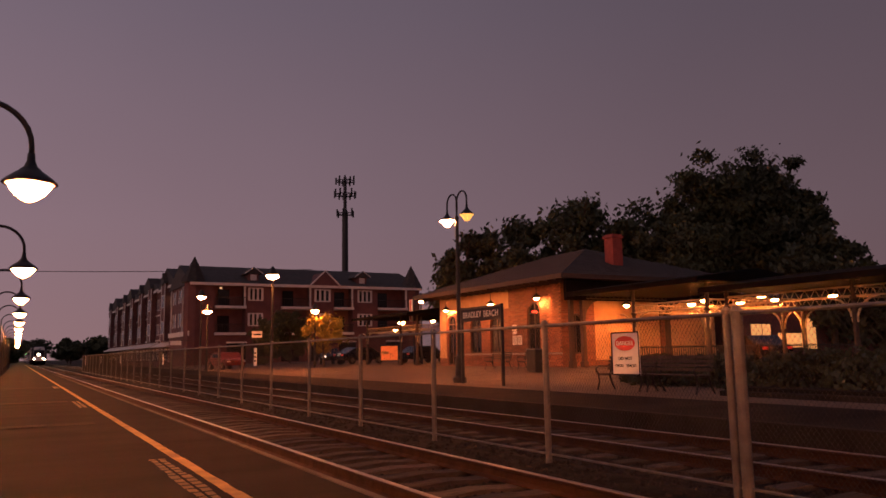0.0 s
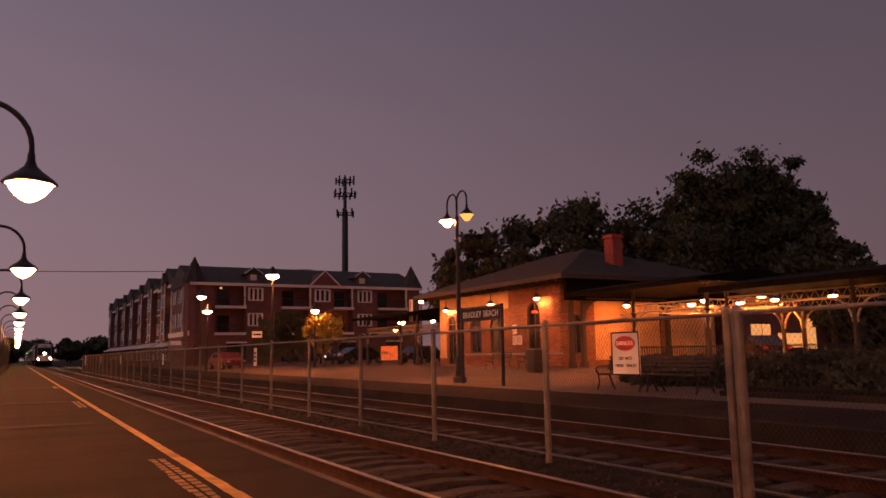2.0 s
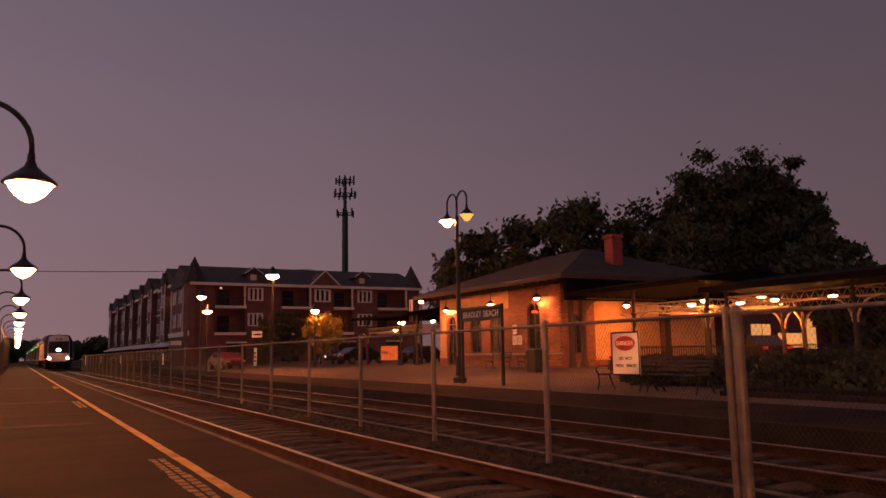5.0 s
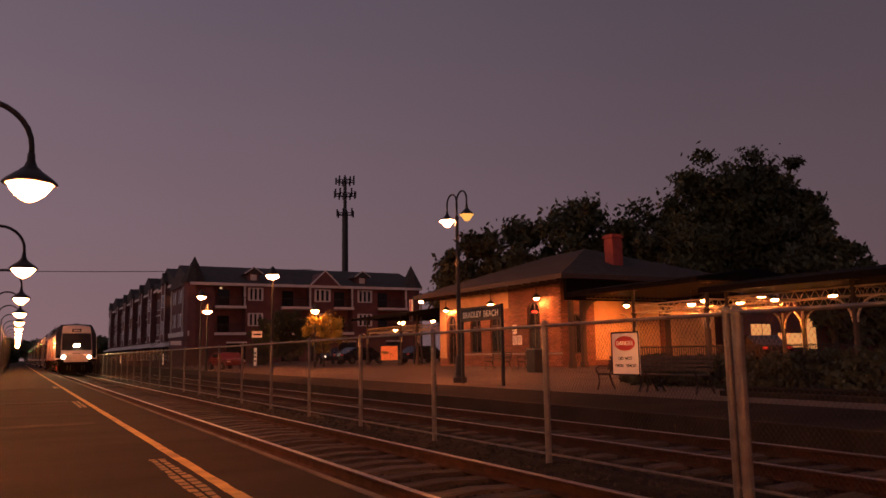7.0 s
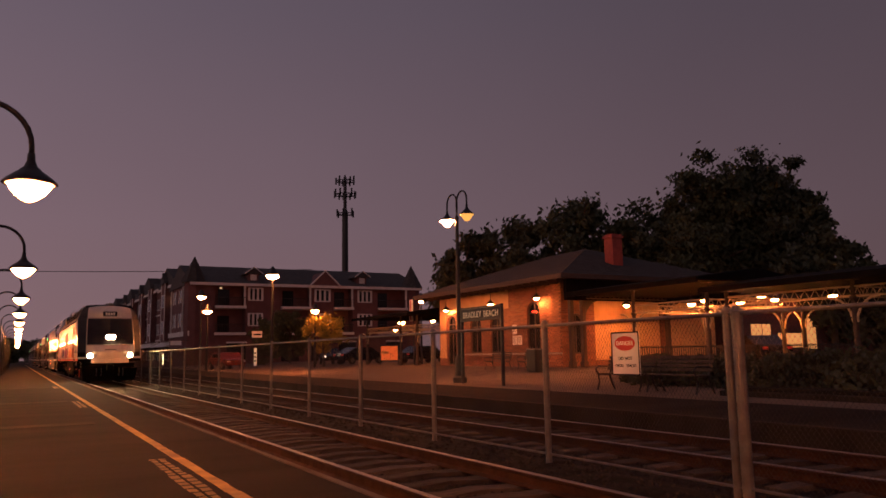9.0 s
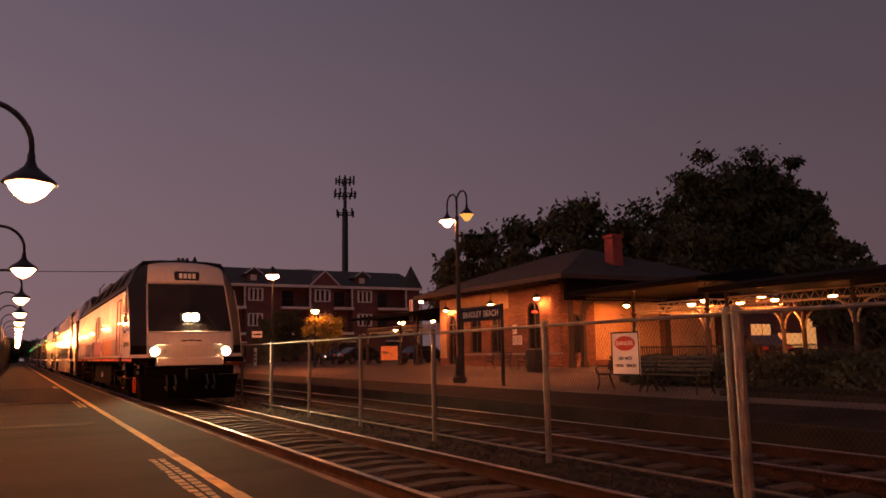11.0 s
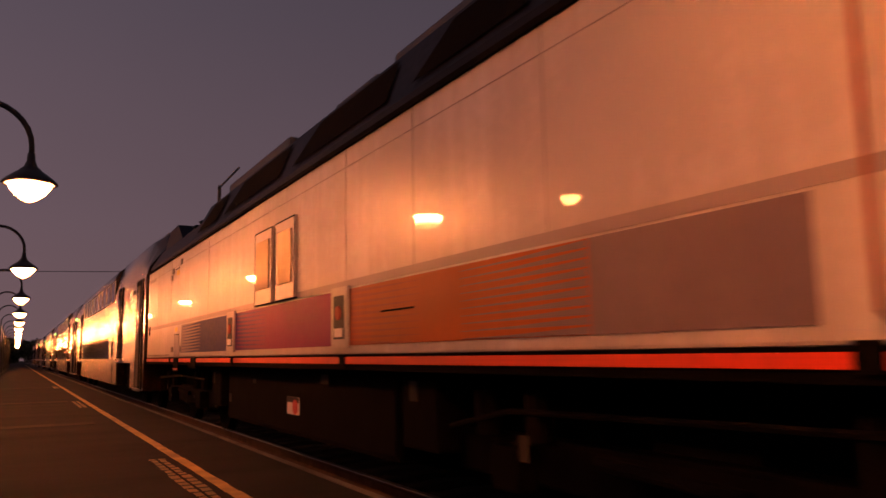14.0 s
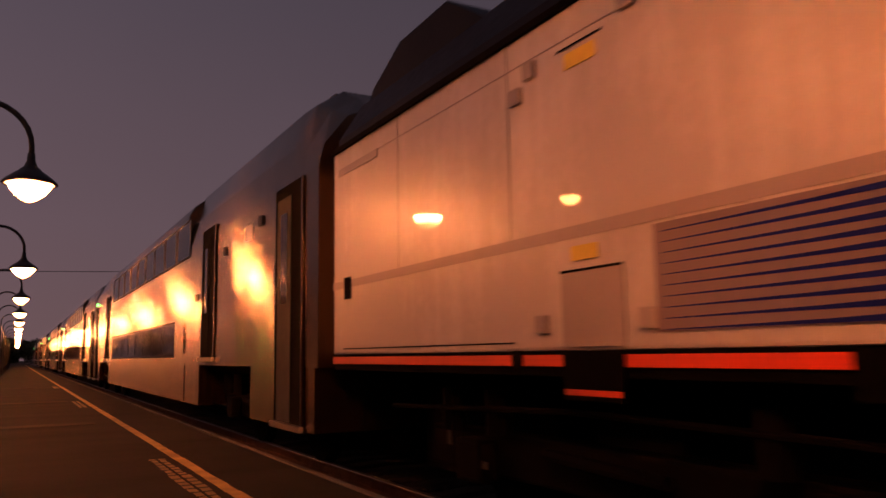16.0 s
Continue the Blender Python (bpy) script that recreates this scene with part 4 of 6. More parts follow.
# ---- apartment blocks ----
def apartment(name, label, x0, x1, y0, y1, z1, storeys, rise, lit):
    """Brick-red block: walls, banded floors, windows on the two faces towards the railway, pitched roof."""
    ap = thing(name, label, "building", (0, 0, 0), group="apartment blocks beyond the station")
    part("wall", boxes((x0, x1, y0, y1, -0.3, z1)), "siding", ap)
    xm, ym = (x0 + x1) / 2, (y0 + y1) / 2
    poly = [(y0 - 0.5, z1), (y1 + 0.5, z1), (y1 + 0.5, z1 + 0.15), (ym, z1 + rise), (y0 - 0.5, z1 + 0.15)]
    roof = part("roof", prism(bmesh.new(), poly, "x", x0 - 0.5, x1 + 0.5), "shingle", ap)
    part("eave_trim", boxes((x0 - 0.55, x1 + 0.55, y0 - 0.58, y0 - 0.52, z1 - 0.28, z1 + 0.12)), "trimwhite", roof)
    part("eave_trim", boxes((x0 - 0.58, x0 - 0.552, y0 - 0.55, y1 + 0.55, z1 - 0.28, z1 + 0.12)), "trimwhite", roof)
    sh = z1 / storeys
    for f in range(storeys):
        z = f * sh
        for along, a, b, face, step in (("x", x0, x1, y0, 3.3), ("y", y0, y1, x0, 3.6)):
            n = max(2, int((b - a) / step))
            for k in range(n):
                c = a + (b - a) * (k + 0.5) / n
                w, hgt = (1.9, 1.55) if (k % 2 == 0) else (0.95, 1.55)
                win = bmesh.new()
                g = bmesh.new()
                zz = z + 0.9
                fr = [(c - w / 2 - 0.1, c + w / 2 + 0.1, zz - 0.12, zz), (c - w / 2 - 0.1, c + w / 2 + 0.1, zz + hgt, zz + hgt + 0.12), (c - w / 2 - 0.1, c - w / 2, zz, zz + hgt), (c + w / 2, c + w / 2 + 0.1, zz, zz + hgt), (c - 0.05, c + 0.05, zz, zz + hgt)]
                for p0, p1, q0, q1 in fr:
                    box(win, *((p0, p1, face - 0.10, face + 0.02) if along == "x" else (face - 0.10, face + 0.02, p0, p1)), q0, q1)
                box(g, *((c - w / 2, c + w / 2, face - 0.03, face + 0.02) if along == "x" else (face - 0.03, face + 0.02, c - w / 2, c + w / 2)), zz, zz + hgt)
                is_lit = (along, f, k) in lit
                pane = part("window", g, "window_lit" if is_lit else "darkglass", ap, "lit window" if is_lit else "")
                part("frame", win, "trimwhite", pane)
        if f:
            part("band", boxes((x0 - 0.06, x1 + 0.06, y0 - 0.06, y0 - 0.002, z - 0.12, z + 0.1)), "trimwhite", ap)
            part("band", boxes((x0 - 0.06, x0 - 0.002, y0, y1, z - 0.12, z + 0.1)), "trimwhite", ap)
    n = max(1, int((y1 - y0) / 11))
    for k in range(n):
        c = y0 + (y1 - y0) * (k + 0.5) / n
        bay = part("bay", boxes((x0 - 0.9, x0 - 0.11, c - 1.5, c + 1.5, sh * 0.95, z1 + 0.5)), "siding", ap)
        part("bay_roof", prism(bmesh.new(), [(c - 1.8, z1 + 0.5), (c + 1.8, z1 + 0.5), (c, z1 + 2.2)], "x", x0 - 1.1, xm), "shingle", bay)
        for yy in (c - 1.5, c + 1.5):
            part("corner_board", boxes((x0 - 0.95, x0 - 0.85, yy - 0.12, yy + 0.12, sh * 0.95, z1 + 0.5)), "trimwhite", bay)
        for f in range(1, storeys):
            for dy in (-0.65, 0.65):
                pane = part("bay_window", boxes((x0 - 0.93, x0 - 0.89, c + dy - 0.45, c + dy + 0.45, f * sh + 0.9, f * sh + 2.6)), "darkglass", bay)
                for part_name, q in (("lintel", 2.6), ("sill", 0.78)):
                    part(part_name, boxes((x0 - 0.96, x0 - 0.925, c + dy - 0.55, c + dy + 0.55, f * sh + q, f * sh + q + 0.12)), "trimwhite", pane)
    part("shop_awning", prism(bmesh.new(), [(x0 - 1.6, sh * 0.72), (x0 - 0.1, sh * 0.92), (x0 - 0.1, sh * 0.72)], "y", y0 + 0.6, y1 - 0.6), "trimwhite", ap, "pale shop awning")
    return ap


def triple_window(ap, x0, x1, y, z0, z1, lit=False):
    """Three upright panes between broad white mullions."""
    win = part("window", boxes((x0, x1, y - 0.03, y - 0.002, z0, z1)), "window_lit" if lit else "darkglass", ap, "lit window" if lit else "")
    part("lintel", boxes((x0 - 0.12, x1 + 0.12, y - 0.10, y - 0.032, z1, z1 + 0.14)), "trimwhite", win)
    part("sill", boxes((x0 - 0.12, x1 + 0.12, y - 0.12, y - 0.032, z0 - 0.14, z0)), "trimwhite", win)
    for k in range(4):
        x = x0 + (x1 - x0) * k / 3
        part("mullion", boxes((x - 0.14, x + 0.14, y - 0.10, y - 0.034, z0, z1)), "trimwhite", win)


def corner_block():
    """The block facing the forecourt: solid bays, open loggias with white slabs, gable, dormers, a turret at each corner."""
    ap = thing("apartment_block", "red-brown apartment block with loggias, gable and white trim", "building", (0, 0, 0), group="apartment blocks beyond the station")
    y0, back, z1 = 98.0, 99.7, 10.35
    part("wall", boxes((18.4, 50.2, back, 112.0, -0.3, z1)), "siding", ap)
    part("shop_front", boxes((18.4, 50.2, y0, back - 0.002, -0.3, 4.2)), "siding", ap)
    solid = ((18.4, 21.4), (25.3, 29.9), (34.0, 37.2), (40.0, 43.7), (48.2, 50.2))
    for xa, xb in solid:
        part("bay", boxes((xa, xb, y0, back - 0.002, 4.202, z1)), "siding", ap)
    for xa, xb in ((21.4, 25.3), (29.9, 34.0), (37.2, 40.0), (43.7, 48.2)):
        for z in (4.25, 7.62):
            part("slab", boxes((xa + 0.003, xb - 0.003, y0 - 0.5, back - 0.003, z - 0.32, z)), "trimwhite", ap, "white balcony slab")
            rail = bmesh.new()
            n = int((xb - xa) / 0.3)
            for k in range(n + 1):
                x = xa + 0.06 + (xb - xa - 0.12) * k / n
                box(rail, x - 0.02, x + 0.02, y0 - 0.46, y0 - 0.42, z, z + 1.0)
            box(rail, xa + 0.02, xb - 0.02, y0 - 0.48, y0 - 0.40, z + 1.0, z + 1.07)
            part("balcony_rail", rail, "iron", ap)
            part("balcony_door", boxes((xa + 0.7, xa + 2.2, back - 0.04, back - 0.004, z + 0.02, z + 2.2)), "darkglass", ap)
        part("balcony_post", boxes((xb - 0.35, xb - 0.12, y0 - 0.44, y0 - 0.22, 7.62, z1 - 0.02)), "trimwhite", ap)
    part("porch_light", boxes((22.0, 22.25, y0 - 0.1, y0 + 0.1, 9.75, 9.95)), "window_lit", ap, "small lit lamp under the eaves")
    for x0, x1 in ((25.7, 27.4), (34.6, 36.6), (40.8, 42.7)):
        for za in (5.2, 8.45):
            triple_window(ap, x0, x1, y0, za, za + 1.4)
    for x in (23.0, 30.0, 33.5, 38.0, 45.0):
        pane = part("shop_window", boxes((x, x + 2.4, y0 - 0.03, y0 - 0.002, 0.5, 2.9)), "darkglass", ap)
        part("frame", boxes((x - 0.1, x + 2.5, y0 - 0.08, y0 - 0.032, 2.9, 3.1)), "trimwhite", pane)
    # flank towards the railway
    for za, zb, lit in ((8.3, 9.9, True), (5.4, 7.3, True), (1.0, 2.8, False)):
        pane = part("window", boxes((18.36, 18.398, 99.2, 101.0, za, zb)), "window_lit" if lit else "darkglass", ap, "lit window" if lit else "")
        part("lintel", boxes((18.30, 18.358, 99.0, 101.2, zb, zb + 0.15)), "trimwhite", pane)
        part("sill", boxes((18.30, 18.358, 99.0, 101.2, za - 0.15, za)), "trimwhite", pane)
    for za, zb in ((8.3, 9.9), (5.2, 6.9)):
        for yy in (103.5, 107.5):
            pane = part("window", boxes((18.36, 18.398, yy, yy + 1.6, za, zb)), "darkglass", ap)
            for ya in (yy - 0.25, yy + 1.6):
                part("shutter", boxes((18.30, 18.358, ya, ya + 0.25, za - 0.1, zb + 0.1)), "trimwhite", pane)
    for yy in (102.4, 110.8):
        part("corner_board", boxes((18.28, 18.396, yy - 0.15, yy + 0.15, 4.4, z1)), "trimwhite", ap)
    part("band", boxes((18.2, 18.397, y0, 112.0, 3.9, 4.5)), "trimwhite", ap, "pale band over the shops")
    part("shop_sign", boxes((16.2, 17.5, y0 - 0.06, y0 + 0.04, 2.75, 3.25)), "signwhite", ap, "small pale sign")
    part("sign_arm", boxes((17.4, 18.41, y0 - 0.03, y0 + 0.03, 3.25, 3.32)), "iron", ap)
    # roof
    poly = [(y0 - 0.6, z1), (112.6, z1), (112.6, z1 + 0.15), (105.0, z1 + 3.0), (y0 - 0.6, z1 + 0.15)]
    roof = part("roof", prism(bmesh.new(), poly, "x", 18.2, 50.4), "shingle", ap)
    part("eave_trim", boxes((18.2, 50.4, y0 - 0.68, y0 - 0.602, z1 - 0.22, z1 + 0.14)), "trimwhite", roof)
    for c, w, h in ((35.75, 1.9, 2.0),):
        gb = part("gable", prism(bmesh.new(), [(c - w, z1 + 0.16), (c + w, z1 + 0.16), (c, z1 + h)], "y", y0 - 0.75, 104.0), "siding", roof)
        part("gable_trim", tube(bmesh.new(), [(c - w - 0.2, y0 - 0.78, z1 + 0.12), (c, y0 - 0.78, z1 + h + 0.1), (c + w + 0.2, y0 - 0.78, z1 + 0.12)], 0.12, 4), "trimwhite", gb)
    for c in (26.4, 41.6):
        d = part("dormer", boxes((c - 0.65, c + 0.65, y0 + 0.6, 104.0, z1 + 0.5, z1 + 1.5)), "siding", roof)
        part("dormer_roof", prism(bmesh.new(), [(c - 1.15, z1 + 1.5), (c + 1.15, z1 + 1.5), (c, z1 + 2.3)], "y", y0 + 0.3, 104.0), "shingle", d)
        part("dormer_trim", tube(bmesh.new(), [(c - 1.2, y0 + 0.28, z1 + 1.5), (c, y0 + 0.28, z1 + 2.35), (c + 1.2, y0 + 0.28, z1 + 1.5)], 0.08, 4), "trimwhite", d)
        part("dormer_window", boxes((c - 0.4, c + 0.4, y0 + 0.55, y0 + 0.598, z1 + 0.65, z1 + 1.4)), "trimwhite", d)
    turret(ap, 19.0, 98.9, 1.15, z1 + 0.15, 3.3)
    turret(ap, 49.4, 98.9, 1.25, z1 + 0.15, 3.3)
    return ap


def turret(ap, x, y, r, z1, rise):
    part("turret", lathe(bmesh.new(), [(r, -0.3), (r, z1)], 8, (x, y, 0)), "siding", ap)
    part("turret_roof", lathe(bmesh.new(), [(r + 0.45, z1), (r + 0.45, z1 + 0.12), (0.05, z1 + rise)], 8, (x, y, 0)), "shingle", ap)


def cell_tower(x, y, top):
    t = thing("cell_tower", "tall steel mast with three rings of antennas", "mast", (x, y, 0))
    part("mast", lathe(bmesh.new(), [(1.05, 0), (0.85, top * 0.8), (0.5, top * 0.82), (0.45, top)], 12), "iron", t)
    rnd = random.Random(3)
    for z, r, n in ((top - 1.2, 2.6, 9), (top - 5.2, 3.0, 10), (top - 10.8, 2.4, 6)):
        ring = bmesh.new()
        tube(ring, [(r * math.cos(k * math.tau / 12), r * math.sin(k * math.tau / 12), z) for k in range(13)], 0.14, 5)
        for k in range(4):
            tube(ring, [(0, 0, z - 0.4), (r * math.cos(k * 1.57), r * math.sin(k * 1.57), z)], 0.12, 5)
        p = part("platform", ring, "iron", t)
        for k in range(n):
            a = k * math.tau / n + rnd.uniform(-0.2, 0.2)
            bm = boxes((r * math.cos(a) - 0.2, r * math.cos(a) + 0.2, r * math.sin(a) - 0.15, r * math.sin(a) + 0.15, z - 0.9, z + 1.2 + rnd.uniform(-0.3, 0.4)))
            part("antenna", bm, "iron", p)


def parked_car(x, y, z, rz, mat="car", label="dark parked saloon car on the forecourt", lights=False):
    c = thing("parked_car", label, "car", (x, y, z), rz, group="parked cars")
    prof = [(-2.2, 0.35), (2.2, 0.35), (2.25, 0.75), (1.35, 0.92), (0.75, 1.38), (-1.0, 1.42), (-1.75, 0.98), (-2.25, 0.88)]
    bm = prism(bmesh.new(), prof, "y", -0.85, 0.85)
    bmesh.ops.bevel(bm, geom=bm.edges[:], offset=0.07, segments=2, affect="EDGES")
    part("body", bm, mat, c, smooth=False)
    part("side_window", boxes((-0.95, 0.75, -0.86, 0.86, 0.98, 1.30), bevel=0.02), "darkglass", c)
    for wx in (-1.4, 1.4):
        for wy in (-0.8, 0.8):
            bm = tube(bmesh.new(), [(wx, wy - 0.1, 0.32), (wx, wy + 0.1, 0.32)], 0.32, 16)
            w = part("wheel", bm, "rubber", c)
            part("rim", tube(bmesh.new(), [(wx, wy - 0.105 if wy < 0 else wy + 0.08, 0.32), (wx, wy - 0.08 if wy < 0 else wy + 0.105, 0.32)], 0.2, 12), "galv", w)
    for wy in (-0.62, 0.62):
        part("headlight", boxes((2.18, 2.27, wy - 0.14, wy + 0.14, 0.62, 0.74), bevel=0.02), "pale_light" if lights else "trimwhite", c, "small pale light in the headlight's place" if lights else "")
        part("tail_light", boxes((-2.29, -2.20, wy - 0.14, wy + 0.14, 0.70, 0.84), bevel=0.02), "signred", c)
    return c


def picket_fence(x0, x1, y, z):
    f = thing("picket_fence", "dark iron railing round the forecourt", "fence", (0, y, z))
    n = int((x1 - x0) / 0.14)
    first = part("bar", boxes((-0.015, 0.015, -0.015, 0.015, 0.0, 1.0)), "iron", f)
    first.location = (x0, 0, 0)
    for k in range(1, n + 1):
        share("bar", first.data, f, (x0 + (x1 - x0) * k / n, 0, 0))
    for zz in (0.15, 0.9):
        part("rail", boxes((x0, x1, -0.02, 0.02, zz, zz + 0.05)), "iron", f)

# ---- train: locomotive and bilevel coaches; local x across, y back from the nose, z above the rail ----
HW = 1.475


def strip(name, parent, y0, y1, z0, z1, mat, label="", off=0.004, thick=0.004, x=-HW):
    """A thin panel on both flanks, one object each."""
    part(name, boxes((-x + off, -x + off + thick, y0, y1, z0, z1)), mat, parent, label)
    return part(name, boxes((x - off - thick, x - off, y0, y1, z0, z1)), mat, parent, label)


def one_side(name, parent, y0, y1, z0, z1, mat, label="", off=0.004, thick=0.006, x=-HW):
    return part(name, boxes((x - off - thick, x - off, y0, y1, z0, z1)), mat, parent, label)


def disc(x, y, z, r, n=20):
    """A round face looking towards -y."""
    return quads([(x + r * math.cos(k * math.tau / n), y, z + r * math.sin(k * math.tau / n)) for k in range(n)])


def bogie(parent, yc, axles=2, wb=2.9):
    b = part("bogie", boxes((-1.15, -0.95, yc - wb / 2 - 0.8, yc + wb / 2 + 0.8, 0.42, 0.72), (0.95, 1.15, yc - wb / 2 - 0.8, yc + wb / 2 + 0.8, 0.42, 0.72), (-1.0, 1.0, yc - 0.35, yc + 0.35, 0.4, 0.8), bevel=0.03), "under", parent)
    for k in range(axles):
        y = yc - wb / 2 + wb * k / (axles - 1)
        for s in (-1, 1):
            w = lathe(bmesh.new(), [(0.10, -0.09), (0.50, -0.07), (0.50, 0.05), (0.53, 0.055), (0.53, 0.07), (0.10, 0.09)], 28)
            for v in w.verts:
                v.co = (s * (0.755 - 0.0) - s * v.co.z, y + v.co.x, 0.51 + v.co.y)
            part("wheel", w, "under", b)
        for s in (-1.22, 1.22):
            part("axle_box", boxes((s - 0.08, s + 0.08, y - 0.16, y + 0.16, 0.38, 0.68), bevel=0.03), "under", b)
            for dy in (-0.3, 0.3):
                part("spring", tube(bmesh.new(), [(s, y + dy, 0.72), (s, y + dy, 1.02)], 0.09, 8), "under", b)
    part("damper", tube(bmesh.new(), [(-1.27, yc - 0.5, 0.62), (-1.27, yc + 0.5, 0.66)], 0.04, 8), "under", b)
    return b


def locomotive():
    lo = thing("locomotive", "white, navy and multicoloured dual-mode passenger locomotive", "locomotive", (TRACK_1, 186.6, 0))
    end = 20.35
    # flanks
    body = part("body", boxes((-HW, HW, 1.55, end, 1.28, 3.22), bevel=0.02), "white", lo, "cream-white gloss body shell")
    sill = part("sill", boxes((-HW + 0.01, HW - 0.01, 0.15, end - 0.01, 1.14, 1.276)), "under", lo)
    strip("stripe", lo, 0.10, end, 1.195, 1.258, "stripe", "red-orange stripe along the sill", 0.0, 0.006)
    # nose: sections upwards, each half-width of the flat front, front y, corner y
    sec = [(1.28, 1.12, -0.06, 0.44), (1.60, 1.12, -0.07, 0.50), (1.95, 1.11, 0.00, 0.66), (2.60, 1.09, 0.38, 0.98), (3.22, 1.06, 0.72, 1.47), (3.34, 1.05, 0.80, 1.50)]

    def front(i, s):
        z, w, f, c = sec[i]
        return (s * w, f + 0.06, z)

    def corner(i, s):
        z, w, f, c = sec[i]
        return (s * (HW - (0.05 if z > 3.3 else 0.0)), c, z)

    def mid(i):
        z, w, f, c = sec[i]
        return (0.0, f - 0.04, z)
    nose = part("nose", quads(*[(front(i, -1), mid(i), mid(i + 1), front(i + 1, -1)) for i in (0, 1)], *[(mid(i), front(i, 1), front(i + 1, 1), mid(i + 1)) for i in (0, 1)]), "white", lo, "white rounded cab front")
    part("cab_corner", quads(*[(front(i, -1), corner(i, -1), corner(i + 1, -1), front(i + 1, -1)) for i in range(1, 5)]), "navy", lo, "dark navy corner panel")
    part("cab_corner", quads(*[(front(i, 1), corner(i, 1), corner(i + 1, 1), front(i + 1, 1)) for i in range(1, 5)]), "navy", lo, "dark navy corner panel")
    for s in (-1, 1):
        cut = [Vector(p).lerp(Vector(q), 0.27) for p, q in ((corner(0, s), corner(1, s)), (front(0, s), front(1, s)))]
        part("lower_corner", quads((cut[1], cut[0], corner(1, s), front(1, s))), "under", lo)
        part("sill_corner", quads((front(0, s), corner(0, s), cut[0], cut[1])), "white", lo, "cream sill wrapped round the corner")
    # white flank between the slanted corner and the box
    for s in (-1, 1):
        part("cab_side", quads(*[(corner(i, s), (s * HW, 1.56, sec[i][0]), (s * HW, 1.56, sec[i + 1][0]), corner(i + 1, s)) for i in range(4)]), "white", lo)
        part("cab_edge_trim", tube(bmesh.new(), [Vector(corner(i, s)) + Vector((s * 0.004, 0.03, 0)) for i in range(5)], 0.024, 6), "white", lo)
    # windscreen and its surround
    ws = quads(*[(front(i, -1), mid(i), mid(i + 1), front(i + 1, -1)) for i in (2, 3, 4)], *[(mid(i), front(i, 1), front(i + 1, 1), mid(i + 1)) for i in (2, 3, 4)])
    glass = part("windscreen", ws, "darkglass", lo, "large dark raked windscreen")
    rim = bmesh.new()
    for s in (-1, 1):
        tube(rim, [Vector(front(i, s)) + Vector((0, -0.012, 0)) for i in range(1, 6)], 0.02, 6)
    tube(rim, [front(2, -1), mid(2), front(2, 1)], 0.022, 6)
    tube(rim, [front(5, -1), mid(5), front(5, 1)], 0.035, 6)
    part("windscreen_frame", rim, "grey_band", glass)
    wp = bmesh.new()
    tube(wp, [(-0.25, 0.02, 1.98), (0.15, 0.30, 2.55)], 0.012, 5)
    tube(wp, [(0.75, 0.06, 1.98), (0.40, 0.30, 2.5)], 0.012, 5)
    part("wiper", wp, "iron", glass)
    # brow above the windscreen up to the roof
    def brow_at(t, q):
        """A point of the domed cab brow: t upwards, q across from -1 to 1."""
        w = 1.05 - 0.13 * t * t
        z = 3.34 + 0.70 * math.sin(t * 1.45) / math.sin(1.45) - 0.10 * t * abs(q) ** 3
        y = 0.76 + 0.10 * abs(q) ** 2 + 0.34 * t + 0.62 * t ** 3
        return (q * w, y, z)
    rows = [[brow_at(a / 7, -1 + b / 5) for b in range(11)] for a in range(8)]
    part("brow", quads(*[(rows[a][b], rows[a][b + 1], rows[a + 1][b + 1], rows[a + 1][b]) for a in range(7) for b in range(10)]), "white", lo)
    for s in (-1, 1):
        edge = [brow_at(a / 7, s) for a in range(8)]
        outer = [Vector(corner(5, s)).lerp(Vector((s * 1.10, 1.78, 4.03)), a / 7) + Vector((s * 0.03, 0, 0.05)) * math.sin(math.pi * a / 7) for a in range(8)]
        part("brow_corner", quads(*[(edge[a], outer[a], outer[a + 1], edge[a + 1]) for a in range(7)]), "navy", lo, "dark navy corner panel")
    # number box on the brow, figures as bars
    nb = part("number_box", boxes((-0.34, 0.34, 0.78, 1.05, 3.42, 3.68), bevel=0.05), "signblack", lo)
    for k in range(4):
        part("figure_bar", boxes((-0.22 + 0.12 * k, -0.135 + 0.12 * k, 0.772, 0.778, 3.48, 3.62)), "labelwhite", nb)
    # horns and aerials on the cab roof
    hr = bmesh.new()
    for x in (-0.12, 0.0, 0.12):
        tube(hr, [(x, 1.75, 4.02), (x, 1.75, 4.10), (x, 1.52, 4.11)], [0.02, 0.025, 0.05], 8)
    box(hr, -0.30, 0.30, 1.6, 2.1, 4.0, 4.085, 0.02)
    part("horn", hr, "iron", lo)
    # roof: navy shoulders with a raised, uneven equipment deck
    shoulders = [(-HW, 3.225), (-HW + 0.02, 3.34), (-1.10, 4.02), (-0.6, 4.06), (0.6, 4.06), (1.10, 4.02), (HW - 0.02, 3.34), (HW, 3.225)]
    roof = part("roof", prism(bmesh.new(), shoulders, "y", 1.52, 15.6), "navy", lo, "dark navy roof with sloped shoulders")
    rear_sh = [(-HW, 3.225), (-HW + 0.02, 3.34), (-1.22, 3.72), (-0.6, 3.82), (0.6, 3.82), (1.22, 3.72), (HW - 0.02, 3.34), (HW, 3.225)]
    part("rear_roof", prism(bmesh.new(), rear_sh, "y", 15.6, end - 0.1), "navy", lo)
    part("gutter", boxes((-HW - 0.03, -HW - 0.002, 1.5, end, 3.20, 3.245), (HW + 0.002, HW + 0.03, 1.5, end, 3.20, 3.245)), "under", roof)
